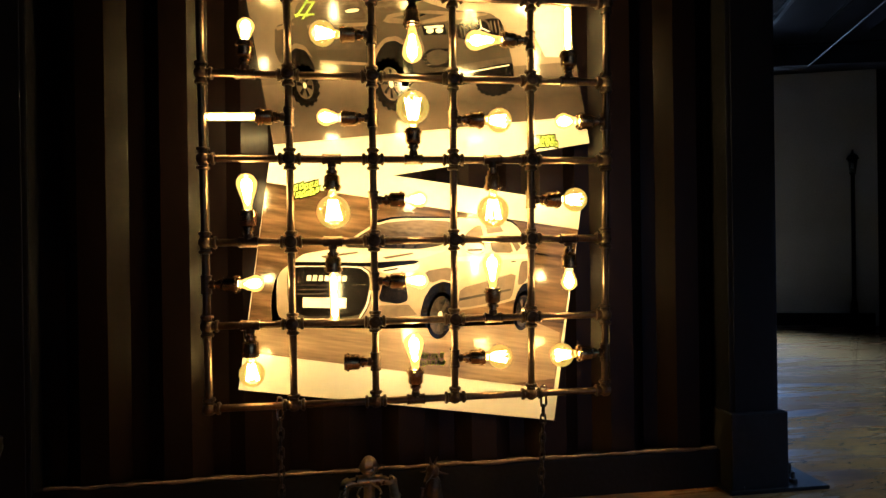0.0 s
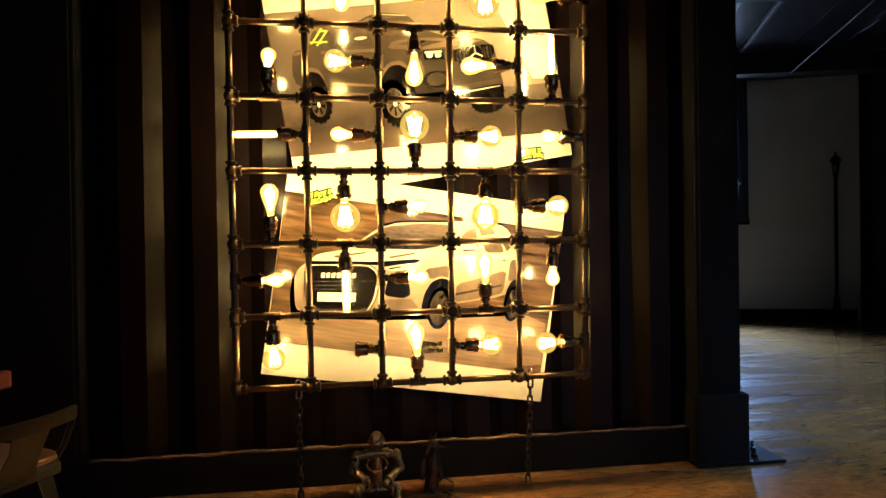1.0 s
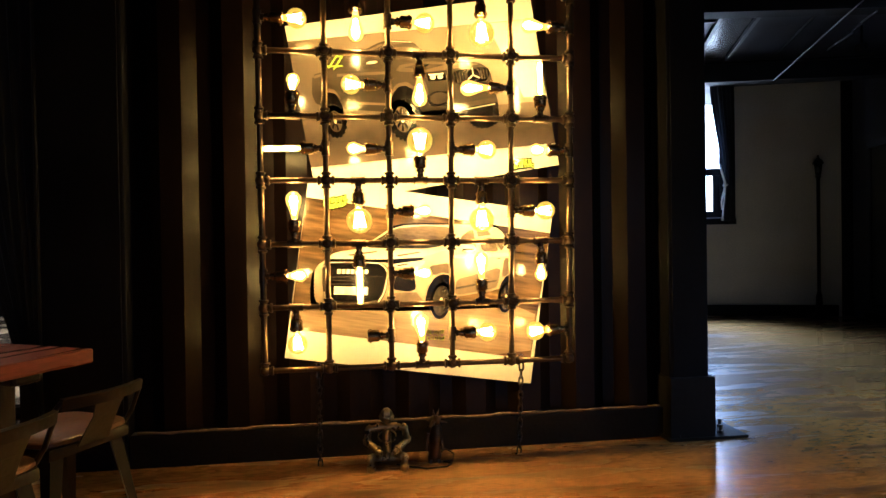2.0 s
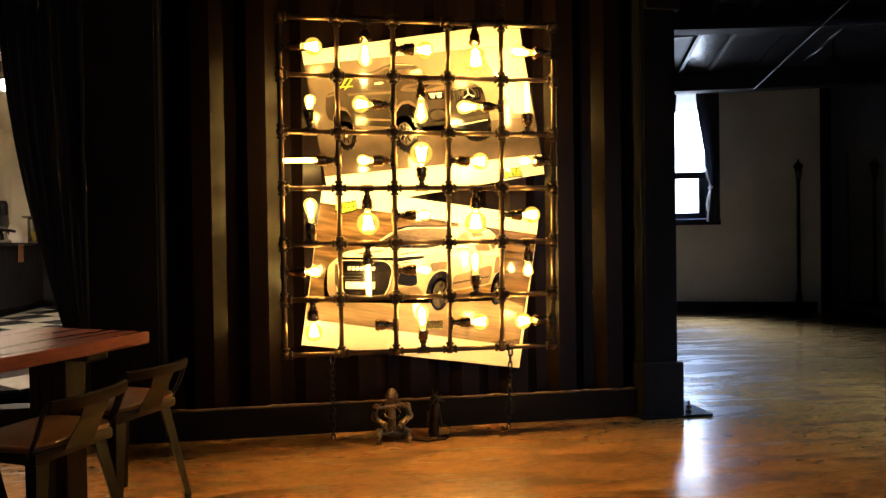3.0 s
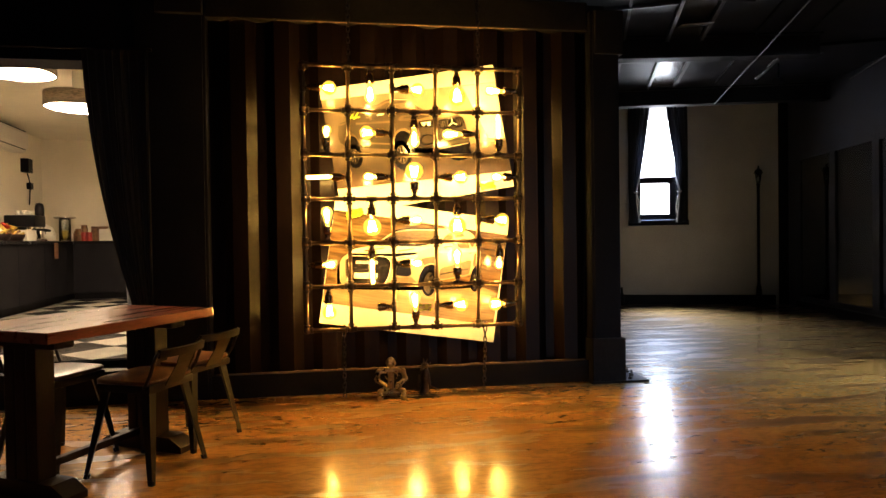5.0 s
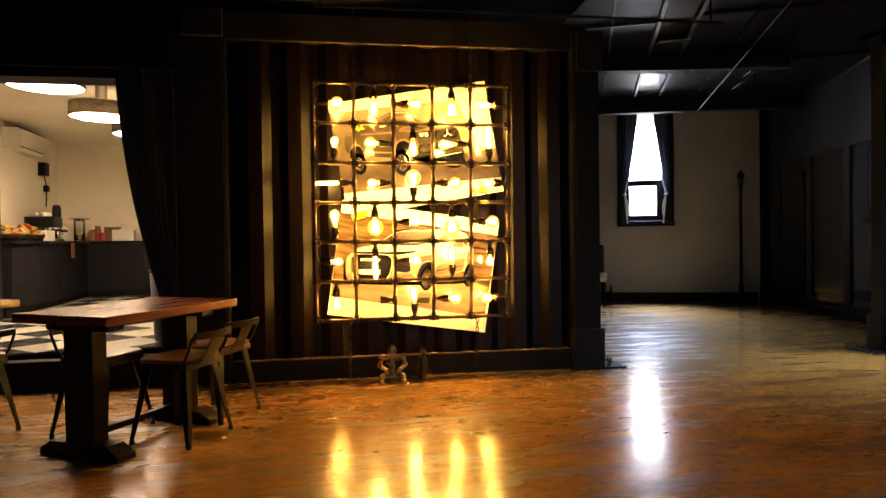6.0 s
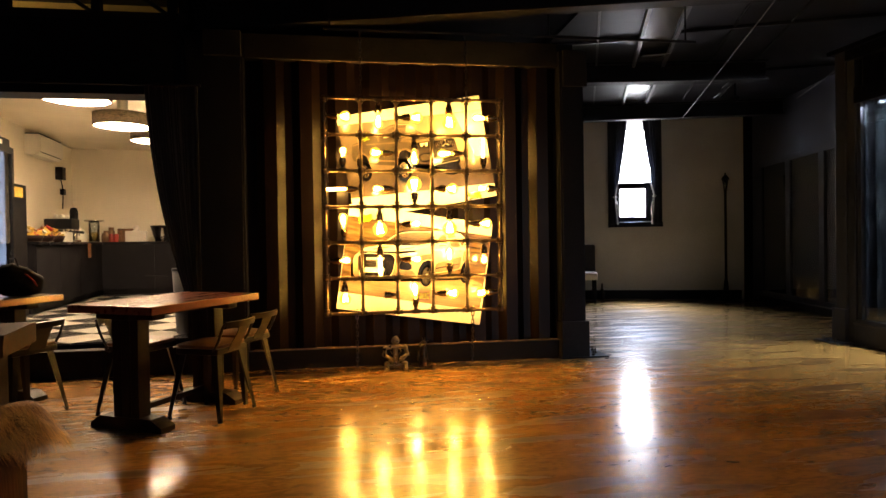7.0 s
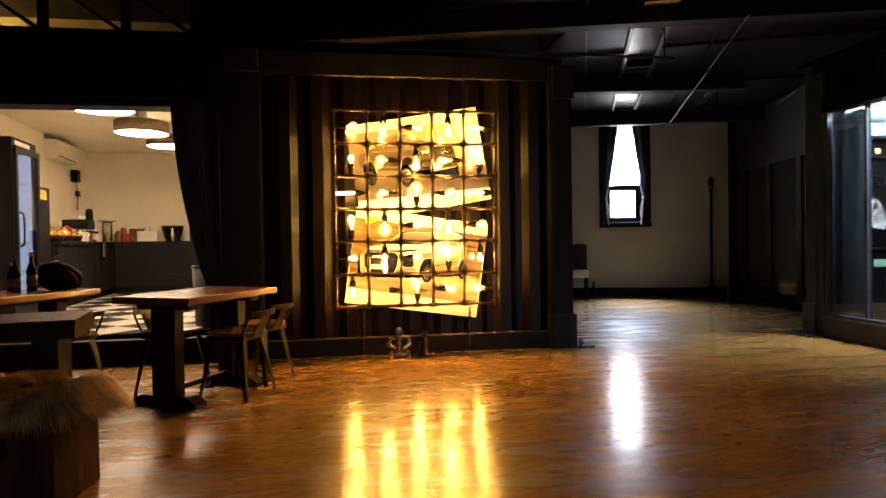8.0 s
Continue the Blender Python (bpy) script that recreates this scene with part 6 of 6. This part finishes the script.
side("wall_beyond_glazing", -0.3, 4.2, 1.4, 1.5, 0, 3.3, "darkwall", "dark wall seen through the glazing", "wall")
bm = bmesh.new(); box(bm, 0.50, 0.72, 0.10, 0.13, 1.35, 2.05, None, 0.004)
tagged(part("notice_board", bm, M["box_brown"], None, "", SIDE), "brown board hanging behind the glass door", "board")

# ---- ceiling: sheet trough, battens, conduits ----
TR = Matrix.Translation((2.34, -0.07, 0)) @ pose(0, 0, 0, 0, 0, -21.7)      # y runs along the trough


def overhead(name, x0, x1, y0, y1, z0, z1, mat, label, cat, bevel=0.003):
    bm = bmesh.new(); box(bm, x0, x1, y0, y1, z0, z1, None, bevel)
    return structure(name, bm, M[mat], label, cat, TR)


overhead("ceiling_sheet", -0.155, 0.155, -1.4, 4.15, 3.225, 3.238, "trough", "glossy pale ceiling sheet strip", "ceiling sheet")
overhead("channel", -0.195, -0.158, -1.4, 4.15, 3.19, 3.238, "railwhite", "galvanised steel ceiling channel", "channel")
overhead("channel", 0.158, 0.195, -1.4, 4.15, 3.19, 3.238, "railwhite", "galvanised steel ceiling channel", "channel")
# added plates, pale and tilted, for the window's reflection in the sheet
for y in (-0.62, 1.46):
    bm = bmesh.new()
    box(bm, -0.145, 0.145, -0.14, 0.14, -0.006, 0.006, pose(0.02, y, 3.17, 14, 0, 0), 0.002)
    structure("reflection_plate", bm, M["sheet_pale"], "tilted pale plate added for the window reflection in the ceiling trough", "plate", TR)
for x in (-0.62, 0.72, 1.25):
    overhead("batten", x - 0.012, x + 0.012, -1.4, 4.15, 3.215, 3.238, "rail" if x > 0 else "railwhite", "thin ceiling batten", "batten")
for y in (-0.6, 0.95, 2.75):
    overhead("cross_batten", -1.2, -0.2, y, y + 0.03, 3.205, 3.238, "railwhite", "thin ceiling cross batten", "batten")
    overhead("cross_batten", 0.2, 2.6, y - 0.1, y - 0.07, 3.205, 3.238, "beam", "thin ceiling cross batten", "batten")
for (x0, y0), (x1, y1), r in (((2.75, -0.98), (4.64, 3.72), 0.006), ((4.24, 2.1), (4.33, 2.4), 0.008), ((4.02, 1.6), (4.10, 1.85), 0.007), ((4.65, 0.3), (5.5, 2.3), 0.007)):
    bm = bmesh.new(); rod(bm, (x0, y0, 2.975), (x1, y1, 2.975), r, n=10)
    structure("conduit", bm, M["railwhite"], "thin metal cable conduit under the beams", "conduit")
t = thing("spot_lamp", pose(4.75, 2.55, 3.0), "small dark ceiling spotlight, switched off", "spotlight")
bm = bmesh.new(); rod(bm, (0, 0, 0.24), (0, 0, 0.02), 0.012, n=8); part("stem", bm, M["black_steel"], t)
bm = bmesh.new(); rod(bm, (-0.06, -0.03, -0.02), (0.05, 0.03, 0.03), 0.045, 0.035, n=16); part("head", bm, M["counter"], t)

# ---- glazed shop container ----
SX = 4.40


def shop(name, x0, x1, y0, y1, z0, z1, mat, label, cat, bevel=0.004):
    bm = bmesh.new(); box(bm, x0, x1, y0, y1, z0, z1, None, bevel)
    return structure(name, bm, M[mat], label, cat)


shop("shop_post", SX, SX + 0.14, 0.262, 0.395, 0.0, 2.95, "daylit_steel", "dark grey steel corner post", "post")
shop("shop_post", SX + 0.02, SX + 0.16, 0.17, 0.258, 0.0, 2.84, "daylit_steel", "black steel frame post", "post")
shop("post_sleeve", SX - 0.03, SX + 0.15, 0.255, 0.42, 0.0, 0.345, "daylit_steel", "dark grey sleeve round the post foot", "post sleeve")
shop("foot_plate", SX - 0.17, SX + 0.12, 0.20, 0.52, 0.0, 0.016, "daylit_steel", "steel foot plate on the floor", "plate")
for bx, by in ((SX - 0.13, 0.26), (SX - 0.12, 0.36), (SX - 0.10, 0.46)):
    bm = bmesh.new(); rod(bm, (bx, by, 0.016), (bx, by, 0.03), 0.015, n=6); rod(bm, (bx, by, 0.03), (bx, by, 0.055), 0.008, n=8)
    tagged(part("bolt", bm, M["chain"]), "steel anchor bolt on the foot plate", "bolt")
shop("shop_sill", SX, SX + 0.16, -5.2, 0.165, 0.0, 0.255, "daylit_steel", "black steel sill of the shop front", "sill", 0.01)
shop("sill_lip", SX - 0.02, SX - 0.002, -5.2, 0.165, 0.205, 0.222, "railwhite", "metal lip along the sill", "trim")
shop("shop_head", SX, SX + 0.16, -5.2, 0.165, 2.40, 2.56, "black_steel", "black steel head rail of the shop front", "rail", 0.01)
shop("shop_top_rail", SX - 0.01, SX + 0.16, -5.2, 0.26, 2.84, 2.95, "black_steel", "black steel top rail of the shop container", "rail", 0.01)
bm = bmesh.new()
corrugated(bm, -5.2, 0.25, 2.56, 2.84, 0.0, 0.04, 0.25)
structure("shop_fascia", bm, M["black_steel"], "dark grey corrugated fascia of the shop container", "fascia", Matrix(((0, 1, 0, SX + 0.04), (1, 0, 0, 0), (0, 0, 1, 0), (0, 0, 0, 1))))
for y0, y1 in ((0.11, 0.155), (-0.388, -0.366), (-1.6, -1.54), (-2.7, -2.64), (-3.8, -3.74)):
    shop("shop_mullion", SX + 0.03, SX + 0.085, y0, y1, 0.255, 2.40, "daylit_steel", "dark metal glazing mullion", "mullion")
for y0, y1 in ((-0.366, 0.11), (-1.54, -0.388), (-2.64, -1.6), (-3.74, -2.7)):
    bm = bmesh.new(); box(bm, SX + 0.055, SX + 0.061, y0, y1, 0.255, 2.40)
    p = structure("shop_pane", bm, M["clear"], "large clear shop window pane", "glass")
    p.visible_shadow = False
drape("curtain", lambda z: -0.235, 0.10, 0.28, 2.38, 0.0, "sheer", "pale grey sheer curtain behind the shop glass", Matrix(((0, 1, 0, SX + 0.19), (1, 0, 0, 0), (0, 0, 1, 0), (0, 0, 0, 1))), 7, 0.02)
shop("wall_shop_back", SX + 0.15, 7.4, 0.42, 0.50, 0, 2.95, "darkwall", "dark back wall of the shop", "wall", 0)
shop("wall_shop_end", 7.4, 7.5, -5.2, 0.5, 0, 2.95, "darkwall", "dark end wall of the shop", "wall", 0)
shop("wall_shop_front", SX, 7.5, -5.3, -5.2, 0, 2.95, "darkwall", "dark wall of the shop", "wall", 0)
shop("ceiling_shop", SX, 7.5, -5.2, 0.5, 2.96, 3.0, "darkwall", "dark ceiling of the shop", "ceiling", 0)
t = thing("display_shelf", pose(4.90, 0.40, 0), "lit display shelf unit with pale panels in the shop", "shelf")
bm = bmesh.new(); box(bm, 0, 1.2, -0.02, 0, 0, 2.6); part("back_panel", bm, M["shopwall"], t)
for z in (0.35, 0.95, 1.12, 1.62, 1.92, 2.13):
    bm = bmesh.new(); box(bm, 0, 1.2, -0.30, -0.02, z, z + 0.03, None, 0.003); part("shelf", bm, M["plastic_black"], t)
bm = bmesh.new(); box(bm, 0.02, 1.18, -0.28, -0.24, 2.44, 2.48); part("light_tube", bm, M["tubeglow"], t, "lit white tube")
t = thing("letter_sign", pose(5.03, 0.15, 1.15), "white round decorative letter ornament on the shelf", "ornament")
bm = bmesh.new()
for cz, r in ((0.095, 0.075), (0.25, 0.055)):
    sweep(bm, [(r * math.cos(a), 0, cz + r * math.sin(a)) for a in [2 * math.pi * i / 24 for i in range(25)]], 0.026, 8)
sweep(bm, [(0.06, 0, 0.06), (0.13, 0, 0.03), (0.15, 0, 0.10)], 0.024, 8)
part("letter", bm, M["plastic_white"], t, "white enamelled letter", smooth=True)
t = thing("model_car", pose(5.06, 0.20, 1.65), "small dark model car on the shelf", "model car")
bm = bmesh.new(); box(bm, -0.12, 0.12, -0.05, 0.05, 0.02, 0.07, None, 0.015); box(bm, -0.06, 0.05, -0.042, 0.042, 0.07, 0.11, None, 0.012); part("body", bm, M["counter_top"], t, smooth=True)
for x in (-0.07, 0.07):
    for y in (-0.05, 0.05):
        bm = bmesh.new(); rod(bm, (x, y - 0.008, 0.024), (x, y + 0.008, 0.024), 0.024, n=14); part("wheel", bm, M["plastic_black"], t)
t = thing("shelf_lamp", pose(5.11, 0.18, 1.95), "small warm lit bulb on the shelf", "lamp")
bm = bmesh.new(); lathe(bm, [(0, 0), (0.03, 0), (0.02, 0.03), (0, 0.03)], 12); part("base", bm, M["plastic_black"], t)
bm = bmesh.new(); lathe(bm, [(0, 0.03)] + arc(0.03, 0.06, -1.2, math.pi / 2, 8), 12); part("bulb", bm, M["exitbulb"], t)
t = thing("display_screen", pose(5.06, 0.14, 0.72), "small green lit display in the shop", "display")
bm = bmesh.new(); box(bm, -0.14, 0.14, 0.0, 0.05, -0.10, 0.21, None, 0.005); part("casing", bm, M["plastic_black"], t)
bm = bmesh.new(); box(bm, -0.05, 0.12, -0.003, -0.001, 0.02, 0.10); part("screen", bm, M["greenglow"], t, "glowing green screen")
bm = bmesh.new(); box(bm, -0.1, 0.1, 0.0, 0.05, -0.34, -0.10); part("stand", bm, M["plastic_black"], t)

area("shop_light", pose(5.5, -0.95, 2.88, 44, 0, 0), 1.0, 0.25, SHOPLIGHT, (0.74, 0.93, 1.0), radians(140))

# ---- upper storey over the kitchen: truss rail and ochre wall ----
bm = bmesh.new(); box(bm, -7.5, -1.93, 0.21, 0.34, 2.985, 3.05, None, 0.004)
truss = structure("upper_truss", bm, M["beam"], "dark steel truss rail of the upper storey", "truss")
for x in (-3.32, -2.62, -2.02, -4.1, -4.9):
    bm = bmesh.new(); box(bm, x - 0.035, x + 0.035, 0.23, 0.31, 3.05, 3.5, None, 0.004); part("strut", bm, M["beam"], truss)
    bm = bmesh.new(); rod(bm, (x - 0.65, 0.27, 3.48), (x - 0.05, 0.27, 3.06), 0.018, n=8); part("brace", bm, M["beam"], truss)
bm = bmesh.new(); box(bm, -7.5, -1.9, 1.3, 1.36, 2.98, 3.5)
structure("wall_upper", bm, M["upperwall"], "ochre painted wall of the upper storey", "wall")
bm = bmesh.new(); box(bm, -1.98, -1.9, 0.30, 1.3, 2.98, 3.5)
structure("wall_upper_end", bm, M["darkwall"], "dark end wall of the upper storey", "wall")
# bulb out of view, added to brighten the ochre wall
t = thing("upper_lamp", pose(-4.7, 0.85, 3.36), "unseen warm bulb added to light the upper wall", "ceiling lamp")
bm = bmesh.new(); rod(bm, (0, 0, 0.06), (0, 0, 0.12), 0.03, n=12); part("base", bm, M["plastic_black"], t)
bm = bmesh.new(); lathe(bm, [(0, -0.05)] + arc(0.045, 0.02, -1.2, math.pi / 2, 8), 14); part("bulb", bm, M["upperglow"], t)

# ---- diagonal tiles of the kitchen floor ----
def clip(poly, axis, limit, keep_less):
    out = []
    for i in range(len(poly)):
        a, b = poly[i], poly[(i + 1) % len(poly)]
        ia, ib = ((a[axis] <= limit) == keep_less), ((b[axis] <= limit) == keep_less)
        if ia:
            out.append(a)
        if ia != ib:
            k = (limit - a[axis]) / (b[axis] - a[axis])
            out.append((a[0] + (b[0] - a[0]) * k, a[1] + (b[1] - a[1]) * k))
    return out


TILE, GAP = 0.44, 0.003
A0 = (0.60, -4.15)
whole = {}
for i in range(-14, 15):
    for j in range(-14, 15):
        cx, cy = A0[0] + (i + j) * TILE * 0.7071, A0[1] + (i - j) * TILE * 0.7071
        h = TILE * 0.7071 - GAP
        poly = [(cx - h, cy), (cx, cy - h), (cx + h, cy), (cx, cy + h)]
        full = list(poly)
        for axis, limit, less in ((0, 0.62, False), (0, 3.17, True), (1, KD + 0.03, False), (1, -0.64, True)):
            if poly:
                poly = clip(poly, axis, limit, less)
        if len(poly) < 3:
            continue
        colour = "tile_white" if (i + j) % 2 == 0 else "tile_black"
        me = None
        if poly == full:
            me = whole.get(colour)
            poly = [(x - cx, y - cy) for x, y in poly]
        else:
            poly = [(x - cx, y - cy) for x, y in poly]
        if me is None:
            bm = bmesh.new()
            top = [bm.verts.new((x, y, 0.0)) for x, y in poly]
            low = [bm.verts.new((x, y, -0.011)) for x, y in poly]
            bm.faces.new(top)
            n = len(poly)
            for k in range(n):
                bm.faces.new((top[k], low[k], low[(k + 1) % n], top[(k + 1) % n]))
            me = mesh_of("tile", bm, M[colour])
            if len(poly) == 4 and all(abs(abs(x) + abs(y) - h) < 1e-6 for x, y in poly):
                whole[colour] = me
        part("tile", me, None, kitchen_floor, "", pose(cx, cy, 0))
